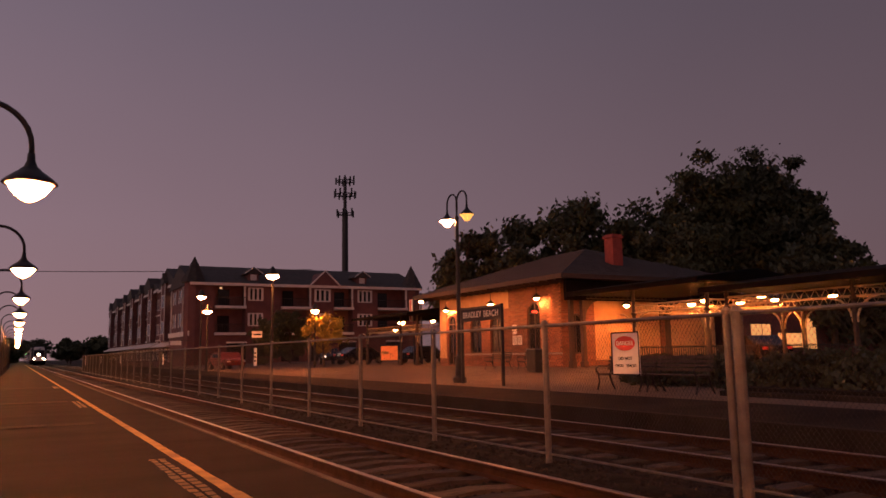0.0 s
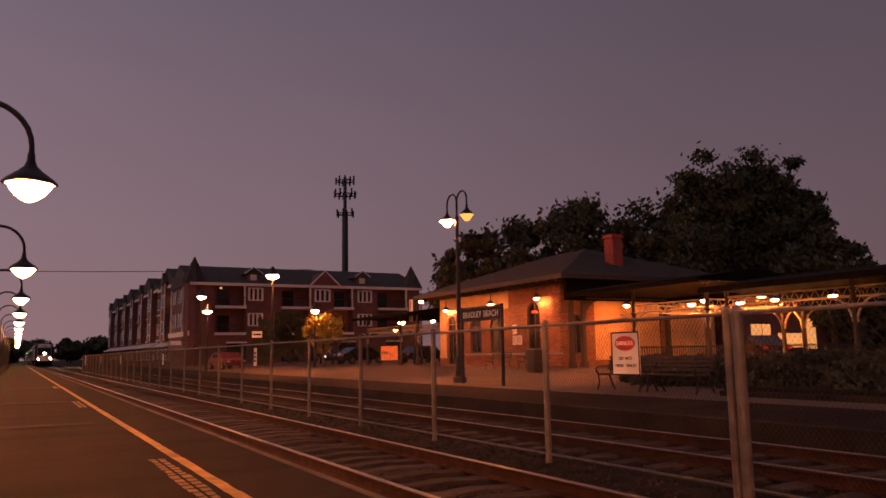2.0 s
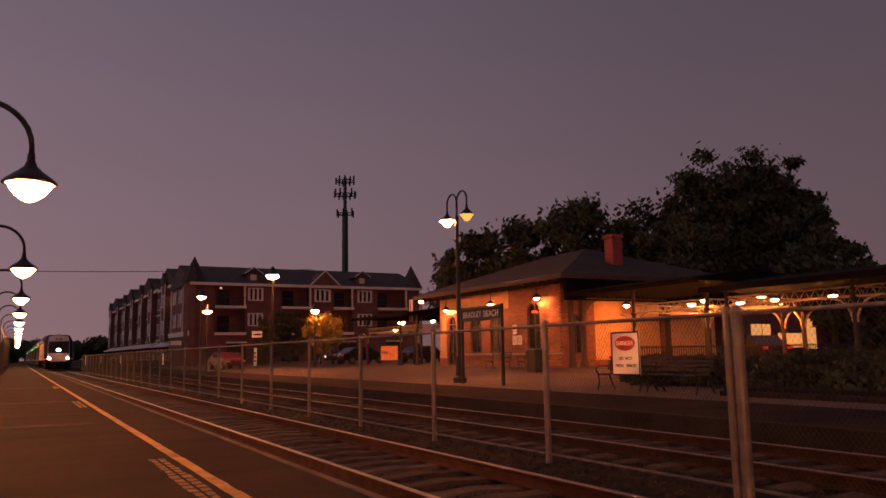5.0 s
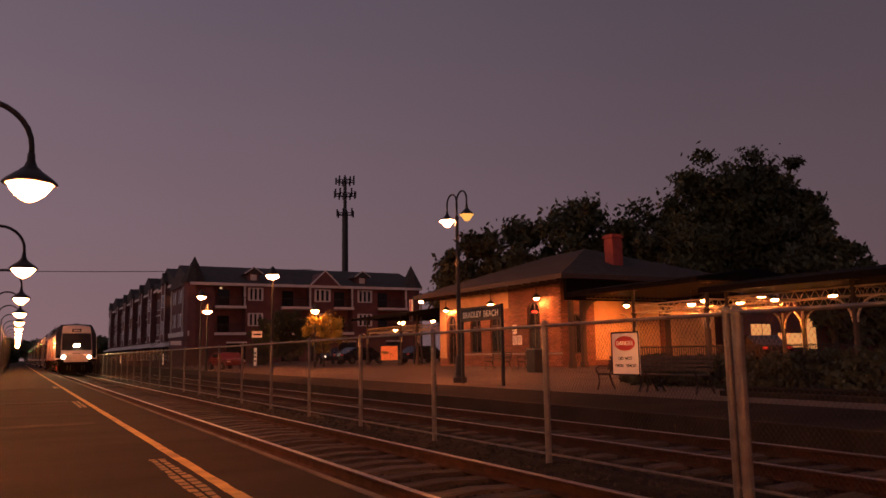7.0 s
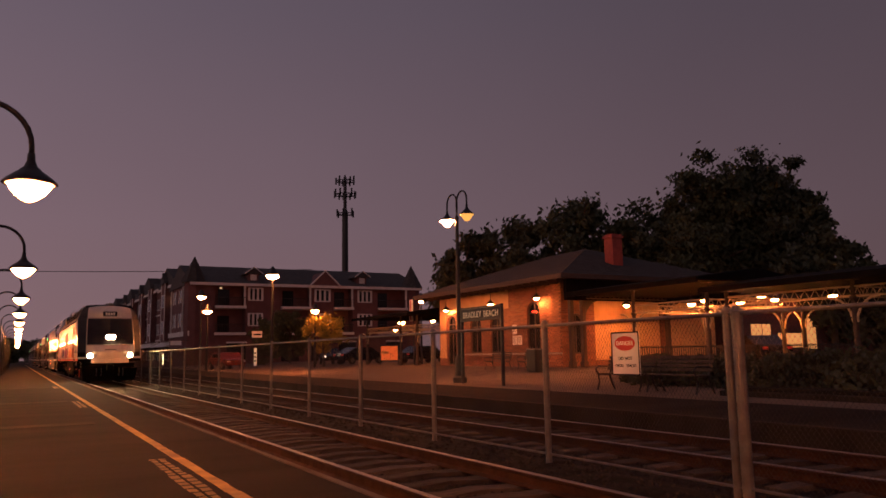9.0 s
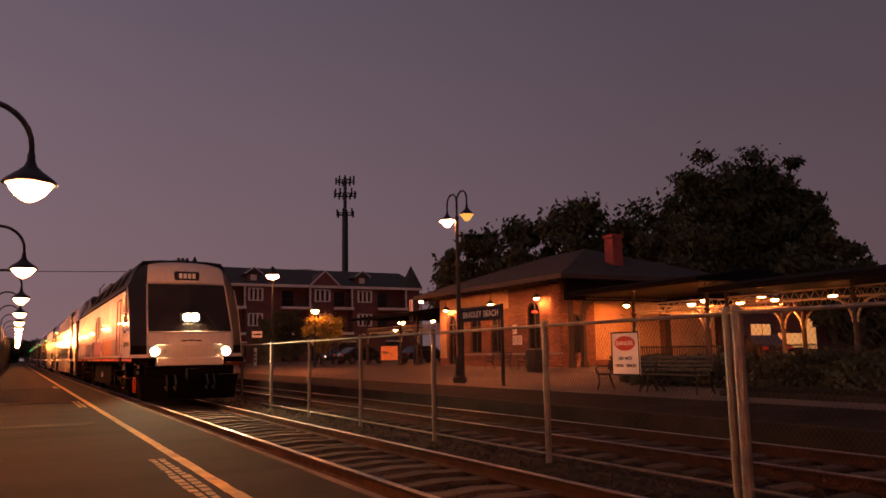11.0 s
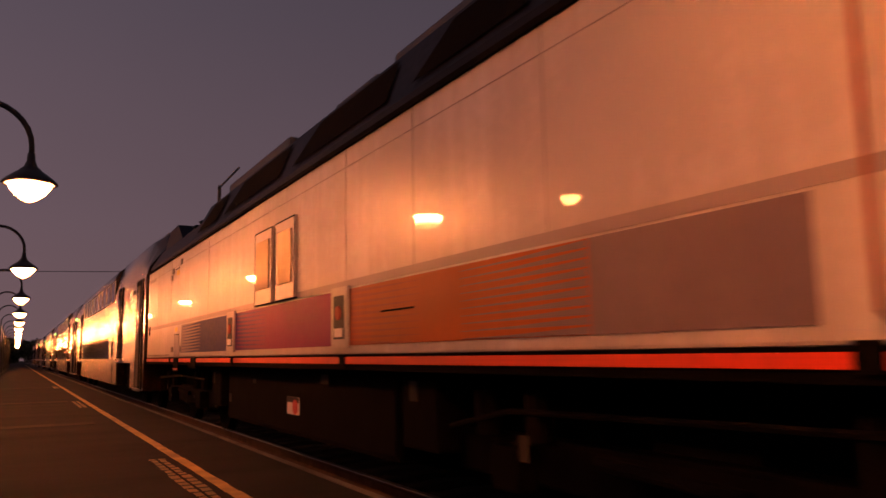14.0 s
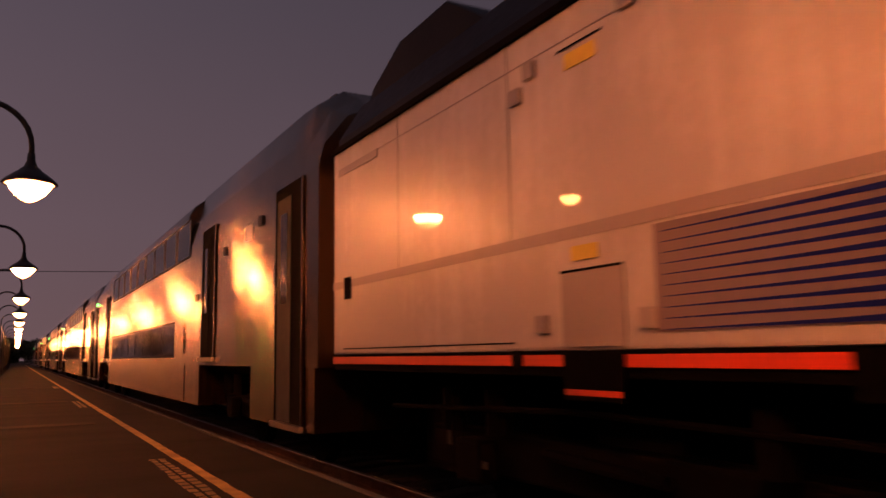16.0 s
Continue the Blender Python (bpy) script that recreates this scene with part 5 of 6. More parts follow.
    for y0, y1, z in ((5.2, 7.9, 0.12), (8.3, 9.5, 0.08), (11.2, 14.6, 0.17)):
        part("roof_hatch", boxes((-1.02, 1.02, y0, y1, 4.03, 4.06 + z), bevel=0.05), "roofgrey", roof)
    for y0, y1 in ((3.0, 4.6), (5.1, 6.7), (7.2, 9.8), (10.3, 13.2), (13.6, 15.2)):
        t0, t1 = 0.12, 0.86
        for s in (-1, 1):
            bm = bmesh.new()
            a, b = Vector((s * (HW - 0.02), 0, 3.34)), Vector((s * 1.10, 0, 4.02))
            n = Vector((s * 0.68, 0, 0.375)).normalized() * 0.02
            p, q = a.lerp(b, t0) + n, a.lerp(b, t1) + n
            bm.faces.new([bm.verts.new(v) for v in ((p.x, y0, p.z), (p.x, y1, p.z), (q.x, y1 - 0.25, q.z), (q.x, y0 + 0.25, q.z))])
            part("roof_grille", bm, "under", roof, "black louvred roof panel")
    # folded pantograph and rear roof gear
    pg = bmesh.new()
    for s in (-0.7, 0.7):
        tube(pg, [(s, 16.2, 3.78), (s * 0.7, 18.2, 3.98), (s, 16.4, 4.08)], 0.03, 6)
        for y in (16.0, 17.6, 18.6):
            tube(pg, [(s, y, 3.66), (s, y, 3.84)], 0.07, 8)
    tube(pg, [(-0.95, 16.3, 4.05), (-0.7, 16.3, 4.14), (0.7, 16.3, 4.14), (0.95, 16.3, 4.05)], 0.025, 6)
    tube(pg, [(-0.9, 15.9, 3.9), (-0.9, 16.6, 4.05), (-0.8, 17.2, 4.0)], 0.03, 6)
    part("pantograph", pg, "iron", lo)
    mast = bmesh.new()
    tube(mast, [(-1.05, 15.2, 4.02), (-1.05, 15.2, 4.34)], 0.03, 6)
    tube(mast, [(-1.05, 15.2, 4.30), (-0.95, 14.2, 4.46)], 0.018, 5)
    part("roof_horn", mast, "iron", lo)
    for y in (15.75, 16.9, 17.5):
        part("insulator", lathe(bmesh.new(), [(0.05, 0.0), (0.10, 0.04), (0.05, 0.08), (0.10, 0.12), (0.05, 0.16), (0.09, 0.20), (0.04, 0.24)], 10, (-0.98, y, 3.74)), "iron", lo)
    part("roof_box", prism(bmesh.new(), [(18.0, 3.74), (20.25, 3.70), (20.1, 3.86), (19.5, 4.12), (18.6, 4.14)], "x", -1.16, 1.16), "navy", lo, "dark angular cover at the rear of the roof")
    part("roof_box", boxes((-1.1, -0.5, 17.2, 18.2, 3.62, 3.85), (0.4, 1.0, 16.8, 18.0, 3.66, 3.88), bevel=0.04), "iron", lo)
    # colour bands
    z0, z1 = 1.36, 1.87
    strip("band", lo, 3.24, 4.55, z0, z1, "mauve", "mauve-grey flank band")
    strip("band", lo, 4.55, 7.90, z0, z1, "orange", "orange flank band")
    strip("band", lo, 8.30, 12.08, z0, z1, "purple", "magenta flank band")
    strip("band", lo, 12.52, 14.45, z0, z1, "blue", "deep blue flank band")
    strip("band", lo, 14.45, 16.1, z0, z1, "mauve", "pale grey end of the flank band")
    for k in range(10):
        z = z0 + 0.003 + k * 0.051
        for y0, y1, mat in ((14.44, 16.05, "blue"), (7.88, 6.5, "burnt"), (4.56, 5.9, "mauve"), (12.07, 10.6, "violet")):
            for s in (-1, 1):
                x = s * (HW + 0.010)
                part("fade_line", quads([(x, y0, z), (x, y0, z + 0.042), (x, (y0 + y1) / 2, z + 0.019), (x, y1, z + 0.008), (x, y1, z + 0.004)]), mat, lo)
    strip("grey_line", lo, 2.0, end, 1.885, 1.955, "grey_band", "pale grey waistline", 0.002, 0.003)
    strip("panel_seam", lo, 1.7, end - 0.3, 3.02, 3.028, "grey_band", "", 0.001, 0.003)
    for y in (4.9, 6.6, 8.0, 13.9, 17.3, 18.9):
        strip("panel_seam", lo, y, y + 0.012, 1.9, 3.2, "grey_band", "", 0.001, 0.003)
    for y in (7.90, 12.08):
        niche = one_side("niche", lo, y, y + 0.40, 1.34, 1.90, "white", "recessed sill-light niche", 0.004, 0.03)
        one_side("recess", niche, y + 0.07, y + 0.33, 1.42, 1.82, "signblack", "", 0.034, 0.004)
        part("lens", tube(bmesh.new(), [(-HW - 0.038, y + 0.20, 1.66), (-HW - 0.052, y + 0.20, 1.66)], 0.065, 14), "redpaint", niche)
        one_side("plate", niche, y + 0.10, y + 0.30, 1.44, 1.52, "labelwhite", "", 0.038, 0.006)
    # engine-room windows
    for y0, y1 in ((10.28, 11.04), (9.42, 10.16)):
        w = one_side("engine_room_window", lo, y0, y1, 1.91, 2.81, "white", "framed window in the flank", 0.004, 0.03)
        one_side("pane", w, y0 + 0.12, y1 - 0.12, 2.08, 2.68, "timber", "", 0.034, 0.002)
        for k in range(13):
            yy = y0 + 0.125 + k * (y1 - y0 - 0.25) / 13
            part("rib", tube(bmesh.new(), [(-HW - 0.04, yy + 0.019, 2.08), (-HW - 0.04, yy + 0.019, 2.68)], 0.015, 6), "ribgold", w)
        for za, zb in ((2.80, 2.815),):
            one_side("edge_line", w, y0, y1, za, zb, "under", "", 0.034, 0.003)
        one_side("edge_line", w, y0, y1, 1.895, 1.905, "under", "", 0.004, 0.030)
        for yy in (y0 + 0.01, y1 - 0.022):
            one_side("edge_line", w, yy, yy + 0.012, 1.91, 2.80, "under", "", 0.034, 0.003)
        for yy in (y0 + 0.108, y1 - 0.12):
            one_side("edge_line", w, yy, yy + 0.012, 2.08, 2.68, "mauve", "", 0.034, 0.012)
    for y0, y1, za, zb in ((6.6, 7.2, 1.62, 1.635), (16.32, 16.82, 1.70, 1.715), (16.4, 16.78, 2.96, 2.97)):
        one_side("hatch_line", lo, y0, y1, za, zb, "under", "", 0.009, 0.006)
    one_side("hatch", lo, 16.32, 16.82, 1.30, 1.70, "grey_band", "grey access hatch", 0.004, 0.008)
    one_side("hatch", lo, 16.46, 16.72, 2.84, 2.93, "warn", "yellow warning plate", 0.004, 0.006)
    one_side("hatch", lo, 16.5, 16.72, 1.76, 1.84, "warn", "yellow warning plate", 0.009, 0.006)
    one_side("vent", lo, 19.9, 20.05, 1.78, 1.98, "under", "", 0.004, 0.01)
    one_side("vent", lo, 19.3, 20.2, 2.96, 3.03, "grey_band", "", 0.004, 0.006)
    # cab side window, sun-reflecting pillar, door with long handrails
    cw = part("cab_window", quads([(-HW - 0.012, y, z) for y, z in ((2.02, 1.97), (2.02, 3.17), (1.48, 3.17), (1.26, 2.80), (0.97, 2.30), (0.84, 1.97))]), "darkglass", lo, "dark raked cab side window")
    part("window_mirror", boxes((-HW - 0.10, -HW - 0.03, 1.50, 1.68, 2.56, 3.12), bevel=0.03), "chrome", cw, "upright bright mirror case")
    for k in range(4):
        part("figure_bar", boxes((-HW - 0.018, -HW - 0.0135, 1.36 + 0.12 * k, 1.45 + 0.12 * k, 2.06, 2.17)), "labelwhite", cw)
    for y0, y1, za, zb in ((1.66, 1.86, 1.56, 1.74), (0.70, 1.60, 1.60, 1.72)):
        n = 1 if y1 - y0 < 0.3 else 7
        for k in range(n):
            d = (y1 - y0) / n
            one_side("logo_bar", lo, y0 + k * d + 0.015, y0 + (k + 1) * d - 0.02, za, zb, "iron" if n > 1 else "under", "", 0.003, 0.004)
    for y in (2.14, 2.96):
        bm = tube(bmesh.new(), [(-HW - 0.01, y, 1.36), (-HW - 0.09, y, 1.40), (-HW - 0.09, y, 2.94), (-HW - 0.01, y, 2.98)], 0.014, 6)
        part("handrail", bm, "burnt", lo, "long dull orange door handrail")
    door = one_side("door", lo, 2.28, 2.82, 1.30, 2.98, "white", "flush cab door", 0.002, 0.004)
    for z in (1.62, 2.1, 2.55):
        one_side("door_handle", door, 2.24, 2.40, z, z + 0.028, "iron", "", 0.006, 0.03)
    one_side("notice", door, 2.44, 2.66, 2.16, 2.28, "warn", "yellow warning plate", 0.007, 0.002)
    # flag as stripes
    flag = one_side("flag", lo, 3.28, 3.72, 2.84, 3.06, "labelwhite", "small striped flag", 0.003, 0.003)
    for k in range(5):
        one_side("flag_stripe", flag, 3.28, 3.72, 2.85 + 0.044 * k, 2.872 + 0.044 * k, "signred", "", 0.006, 0.001)
    one_side("flag_field", flag, 3.28, 3.47, 2.96, 3.06, "blue", "", 0.0075, 0.001)
    # lights
    hl = part("headlight", boxes((-0.26, 0.26, 0.06, 0.30, 2.24, 2.47), bevel=0.04), "iron", lo, "twin headlight behind the windscreen")
    for s in (-0.103, 0.103):
        part("lens", disc(s, 0.055, 2.355, 0.10), "headlight", hl, "glowing headlight lens")
    for s in (-1, 1):
        dl = part("ditch_light", tube(bmesh.new(), [(s * 0.93, -0.05, 1.435), (s * 0.93, 0.06, 1.435)], 0.125, 18), "under", lo)
        part("lens", disc(s * 0.93, -0.055, 1.435, 0.105), "ditch", dl, "glowing ditch light lens")
        part("tail_light", tube(bmesh.new(), [(s * 0.70, -0.085, 1.435), (s * 0.70, 0.02, 1.435)], 0.075, 16), "grey_band", lo)
    for x0, x1, z in ((-0.26, -0.10, 1.70), (-0.08, 0.10, 1.712), (0.12, 0.26, 1.70)):
        part("badge_bar", boxes((x0, x1, -0.098, -0.03, z, z + 0.035)), "under", nose)
    part("nose_seam", boxes((-0.9, 0.9, -0.094, -0.03, 1.598, 1.606)), "grey_band", nose)
    for s in (-1, 1):
        part("nose_handrail", tube(bmesh.new(), [(s * 0.58, -0.06, 1.62), (s * 0.58, -0.13, 1.625), (s * 0.88, -0.11, 1.625), (s * 0.88, -0.03, 1.62)], 0.012, 6), "grey_band", nose)
    # front skirt, coupler, pilot, steps
    part("bumper_beam", boxes((-0.86, 0.86, -0.10, 0.3, 1.06, 1.275), bevel=0.03), "white", lo)
    part("anticlimber", boxes((-1.15, 1.15, -0.06, 0.4, 0.82, 1.055), bevel=0.03), "under", lo)
    part("pilot", prism(bmesh.new(), [(-1.2, 0.16), (1.2, 0.16), (1.3, 0.80), (-1.3, 0.80)], "y", 0.05, 0.45), "under", lo)
    cp = bmesh.new()
    box(cp, -0.14, 0.14, -0.55, 0.1, 0.72, 0.95, 0.03)
    box(cp, -0.20, 0.10, -0.72, -0.45, 0.68, 1.0, 0.04)
    part("coupler", cp, "under", lo)
    for x in (-0.62, -0.4, 0.42, 0.6):
        part("hose", tube(bmesh.new(), [(x, 0.0, 0.86), (x, -0.22, 0.62), (x, -0.18, 0.42), (x, 0.05, 0.5)], 0.025, 6), "rubber", lo)
    for y0 in (0.10, 2.3):
        for z in (1.10, 0.74):
            st = part("step", boxes((-1.355, -1.05, y0, y0 + 0.42, z, z + 0.025)), "under", lo, "dark step with a red edge")
            part("step_edge", boxes((-1.37, -1.357, y0, y0 + 0.42, z, z + 0.028)), "stripe", st, "red step edge")
        part("step_panel", boxes((-1.345, -1.32, y0, y0 + 0.42, 0.80, 1.05)), "under", lo)
    part("step_panel", boxes((-1.40, -1.37, 2.3, 2.72, 0.95, 1.08)), "galv", lo, "dull metal step plate")
    for z in (0.85, 1.0):
        part("step_panel", boxes((-1.34, -1.30, -0.08, 0.08, z, z + 0.09)), "lip", lo)
    sr = bmesh.new()
    tube(sr, [(-1.36, 0.12, 0.72), (-1.36, 0.12, 0.38), (-1.36, 0.50, 0.38), (-1.36, 0.50, 0.72)], 0.010, 6)
    part("stirrup", sr, "stripe", lo, "red step stirrup")
    st = part("step", boxes((-1.375, -1.1, 2.3, 2.72, 0.42, 0.45)), "under", lo, "dark step with a red edge")
    part("step_edge", boxes((-1.39, -1.377, 2.3, 2.72, 0.42, 0.452)), "stripe", st, "red step edge")
    for y0, y1, z0n, z1n in ((16.34, 16.82, 1.02, 1.275), (14.75, 15.15, 1.08, 1.275), (17.22, 17.32, 1.18, 1.285), (2.3, 2.74, 1.06, 1.31), (3.0, 3.12, 1.18, 1.30), (8.02, 8.14, 1.16, 1.28), (12.2, 12.32, 1.16, 1.28)):
        one_side("sill_notch", lo, y0, y1, z0n, z1n, "under", "", 0.004, 0.012)
    one_side("step_edge", lo, 16.36, 16.80, 1.045, 1.075, "stripe", "red step edge", 0.016, 0.006)
    for y, z in ((16.1, 1.38), (16.95, 1.38), (17.15, 2.78), (16.15, 3.0), (17.0, 2.9)):
        one_side("bracket", lo, y, y + 0.10, z, z + 0.10, "grey_band", "", 0.002, 0.03)
    one_side("door_seam", lo, 17.3, 20.1, 1.325, 1.335, "under", "", 0.001, 0.003)
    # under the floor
    # Opaque box added so that no ground shows through the dark underside.
    part("dark_underbelly", boxes((-0.62, 0.62, 0.5, 20.1, 0.22, 1.13)), "under", lo)
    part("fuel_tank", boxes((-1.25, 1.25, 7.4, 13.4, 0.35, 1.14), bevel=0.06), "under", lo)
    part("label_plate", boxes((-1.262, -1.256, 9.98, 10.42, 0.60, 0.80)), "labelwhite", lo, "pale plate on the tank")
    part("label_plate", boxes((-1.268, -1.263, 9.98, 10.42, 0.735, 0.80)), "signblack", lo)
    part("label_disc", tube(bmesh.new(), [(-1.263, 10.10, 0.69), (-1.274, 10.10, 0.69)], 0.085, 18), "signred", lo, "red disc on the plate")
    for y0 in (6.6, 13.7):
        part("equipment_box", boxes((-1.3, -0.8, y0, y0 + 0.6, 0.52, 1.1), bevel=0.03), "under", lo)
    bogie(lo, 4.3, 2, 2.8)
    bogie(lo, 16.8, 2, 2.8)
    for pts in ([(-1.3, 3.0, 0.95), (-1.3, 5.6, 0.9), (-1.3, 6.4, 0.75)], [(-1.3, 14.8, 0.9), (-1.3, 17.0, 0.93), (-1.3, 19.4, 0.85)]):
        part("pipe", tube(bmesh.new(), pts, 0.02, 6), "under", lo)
    for y, z, w, h in ((8.9, 0.98, 0.22, 0.1), (12.9, 0.62, 0.16, 0.12), (5.4, 0.60, 0.10, 0.16), (15.6, 0.56, 0.09, 0.05), (17.9, 0.50, 0.08, 0.05), (18.4, 0.62, 0.05, 0.10), (13.9, 0.48, 0.10, 0.04), (16.3, 0.44, 0.12, 0.04), (11.6, 0.92, 0.16, 0.06), (6.9, 0.9, 0.14, 0.16), (14.0, 0.86, 0.12, 0.18)):
        part("stencil_plate", boxes((-1.316, -1.31, y, y + w, z, z + h)), "edge", lo, "small dark grey plate")
    part("gangway", boxes((-0.5, 0.5, end, end + 0.45, 1.3, 3.0), bevel=0.03), "rubber", lo)
    return lo


def coach():
    """Stainless bilevel coach, 25.9 m: low middle with two window rows, raised ends over the bogies."""
    c = thing("coach", "stainless-steel bilevel passenger coach with dark windows", "railway coach", (TRACK_1, 210.0, 0), group="coaches behind the locomotive")
    W, L = 1.49, 25.7
    for a, b, z0 in ((0.0, 7.0, 1.15), (7.0, L - 7.0, 0.50), (L - 7.0, L, 1.15)):
        half = [(-W, z0), (-W, 3.66), (-W + 0.03, 3.84), (-W + 0.13, 4.02), (-W + 0.36, 4.20), (-0.6, 4.32)]
        prof = half + [(-x, z) for x, z in reversed(half)]
        if z0 > 1:
            prof = [(-W, z0), (-W, 3.20), (-W + 0.06, 3.62), (-W + 0.32, 4.20), (-0.85, 4.42), (0.85, 4.42), (W - 0.32, 4.20), (W - 0.06, 3.62), (W, 3.20), (W, z0)]
        bm = prism(bmesh.new(), prof, "y", a, b)
        # split lengthwise so that the sheet metal can buckle a little
        bmesh.ops.subdivide_edges(bm, edges=[e for e in bm.edges if abs(e.verts[0].co.y - e.verts[1].co.y) > 1], cuts=14)
        for v in bm.verts:
            v.co.x += 0.004 * noise.noise(Vector((v.co.x * 3, v.co.y * 1.7, v.co.z * 2))) if abs(v.co.x) > 1.2 else 0
            inset = max(0.0, 1.0 - min(v.co.y, L - v.co.y))
            if z0 > 1 and v.co.z > 3.3:
                v.co.z -= inset * 0.42 * (v.co.z - 3.2)
        part("body", bm, "steel", c, "stainless body section tinted orange for lamp reflections")
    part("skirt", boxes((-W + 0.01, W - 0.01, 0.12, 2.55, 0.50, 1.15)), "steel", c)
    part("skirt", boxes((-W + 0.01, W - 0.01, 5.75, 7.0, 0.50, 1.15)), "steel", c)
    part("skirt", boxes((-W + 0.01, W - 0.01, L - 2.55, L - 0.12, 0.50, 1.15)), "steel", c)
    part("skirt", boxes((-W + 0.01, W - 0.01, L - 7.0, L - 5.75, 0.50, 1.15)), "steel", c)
    for a, b in ((1.3, 5.6), (L - 5.6, L - 1.3)):
        part("roof_unit", boxes((-0.82, 0.82, a, b, 4.36, 4.50), bevel=0.05), "roofgrey", c, "dark roof equipment cover")
    # doors near both ends: low vestibule door and inner door
    for y0, y1, z0, z1 in ((0.45, 1.40, 0.52, 3.2), (4.6, 5.5, 1.24, 3.32), (L - 5.5, L - 4.6, 1.24, 3.32), (L - 1.40, L - 0.45, 0.52, 3.2)):
        # Door panel sits proud; its black paints the shade of a recess.
        d = one_side("door", c, y0, y1, z0, z1, "under", "sliding door, blackened for the shade of its recess", -0.02, 0.03, -W)
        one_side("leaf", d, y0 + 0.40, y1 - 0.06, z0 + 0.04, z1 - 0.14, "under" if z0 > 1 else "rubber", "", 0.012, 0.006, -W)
        one_side("window", d, y0 + 0.52, y1 - 0.20, z1 - 1.35, z1 - 0.32, "darkglass", "", 0.02, 0.004, -W)
        for yy in (y0, y1):
            one_side("jamb", d, yy - 0.018, yy + 0.018, z0, z1, "steel", "", 0.012, 0.015, -W)
        one_side("threshold", d, y0 - 0.05, y1 + 0.05, z0 - 0.03, z0 + 0.03, "chrome", "", 0.012, 0.05, -W)
    # window rows
    n = 9
    step = (L - 2 * 6.6) / n
    for k in range(n):
        y0 = 6.6 + k * step + 0.07
        y1 = y0 + step - 0.14
        yl0, yl1 = (y0, y1)
        if 0 < k < n:
            w = one_side("window", c, yl0, yl1, 1.30, 1.92, "darkglass", "", 0.003, 0.006, -W)
            one_side("gasket", w, yl0 - 0.03, yl1 + 0.03, 1.27, 1.95, "rubber", "", 0.001, 0.002, -W)
        w = one_side("window", c, y0, y1, 3.06, 3.70, "darkglass", "", 0.003, 0.006, -W)
        one_side("gasket", w, y0 - 0.03, y1 + 0.03, 3.03, 3.73, "rubber", "", 0.001, 0.002, -W)
        fr = bmesh.new()
        tube(fr, [(-W - 0.012, y0, 3.06), (-W - 0.012, y1, 3.06), (-W - 0.012, y1, 3.70), (-W - 0.012, y0, 3.70), (-W - 0.012, y0, 3.06)], 0.010, 5)
        part("frame", fr, "chrome", w)
    for y in (L - 1.25,):
        one_side("door_light", c, y, y + 0.18, 3.26, 3.34, "greenlight", "small green door light", 0.004, 0.03, -W)
    one_side("destination_panel", c, 7.0, 7.9, 1.35, 1.95, "steel", "", 0.004, 0.02, -W)
    for y, z in ((2.0, 2.9), (3.9, 2.75), (5.9, 2.2)):
        one_side("lamp_housing", c, y, y + 0.16, z, z + 0.12, "signblack", "", 0.002, 0.02, -W)
    one_side("flag", c, 2.5, 2.85, 2.80, 3.0, "labelwhite", "", 0.002, 0.002, -W)
    for y in (0.0, L):
        g = boxes((-0.75, 0.75, min(y, y - 0.3 if y == 0 else y), max(y, y if y == 0 else y + 0.3), 1.2, 3.3), bevel=0.03)
        part("gangway", g, "rubber", c)
    bogie(c, 3.1, 2, 2.6)
    bogie(c, L - 3.1, 2, 2.6)
    for a, b in ((0.2, 6.9), (L - 6.9, L - 0.2)):
        part("underframe", boxes((-1.2, 1.2, a, b, 1.03, 1.14)), "under", c)
        # Added box keeps the coach underside opaque and black.
        part("dark_underbelly", boxes((-0.6, 0.6, a, b, 0.25, 1.03)), "under", c)
    return c


# metres from the camera to the nose along the track at each half second
NOSE = [186.6, 177.3, 167.9, 158.7, 149.5, 140.4, 131.5, 122.7, 114.1, 105.7, 97.54, 89.63, 81.97, 74.60, 67.50, 60.70, 54.20, 48.00, 42.11, 36.53, 31.25,
        26.26, 21.56, 17.14, 12.98, 9.06, 5.38, 1.89, -1.41, -4.56, -7.60, -10.54, -13.44]
BACK = {}


def motions():
    for ob, back in BACK.items():
        walk(ob, [(0.5 * k, pose(TRACK_1, y + back, 0)) for k, y in enumerate(NOSE)])


# ---- the place ----
ground()
track_bed()
for tx, nm in ((TRACK_1, "sleepers_near"), (TRACK_2, "sleepers_far")):
    sleepers(tx, nm)
    rail(tx - 0.7525)
    rail(tx + 0.7525)
platforms()
fence()
platform_lamp()
tall_lamp()
for x, y, g, z, m, s in ((13.5, 46.0, 0.2, 6.1, "sodium_tall", 1.1), (12.4, 61.5, 0.2, 5.9, "sodium_far", 1.0), (13.0, 62.0, 0.2, 4.8, "sodium_far", 1.0), (19.9, 56.4, 0.3, 4.6, "sodium_far", 0.8),
                         (35.0, 72.4, 0.4, 4.4, "sodium_far", 1.0), (34.13, 63.70, 0.4, 4.27, "sodium_far", 0.8), (26.6, 51.6, 0.4, 5.2, "sodium_far", 0.6), (40.9, 86.3, -0.3, 4.1, "sodium_far", 0.7), (-8.75, 17.5, 0.2, 5.7, "sodium_far", 0.9)):
    street_lamp(x, y, g, z, m, s)
station_thing = station()
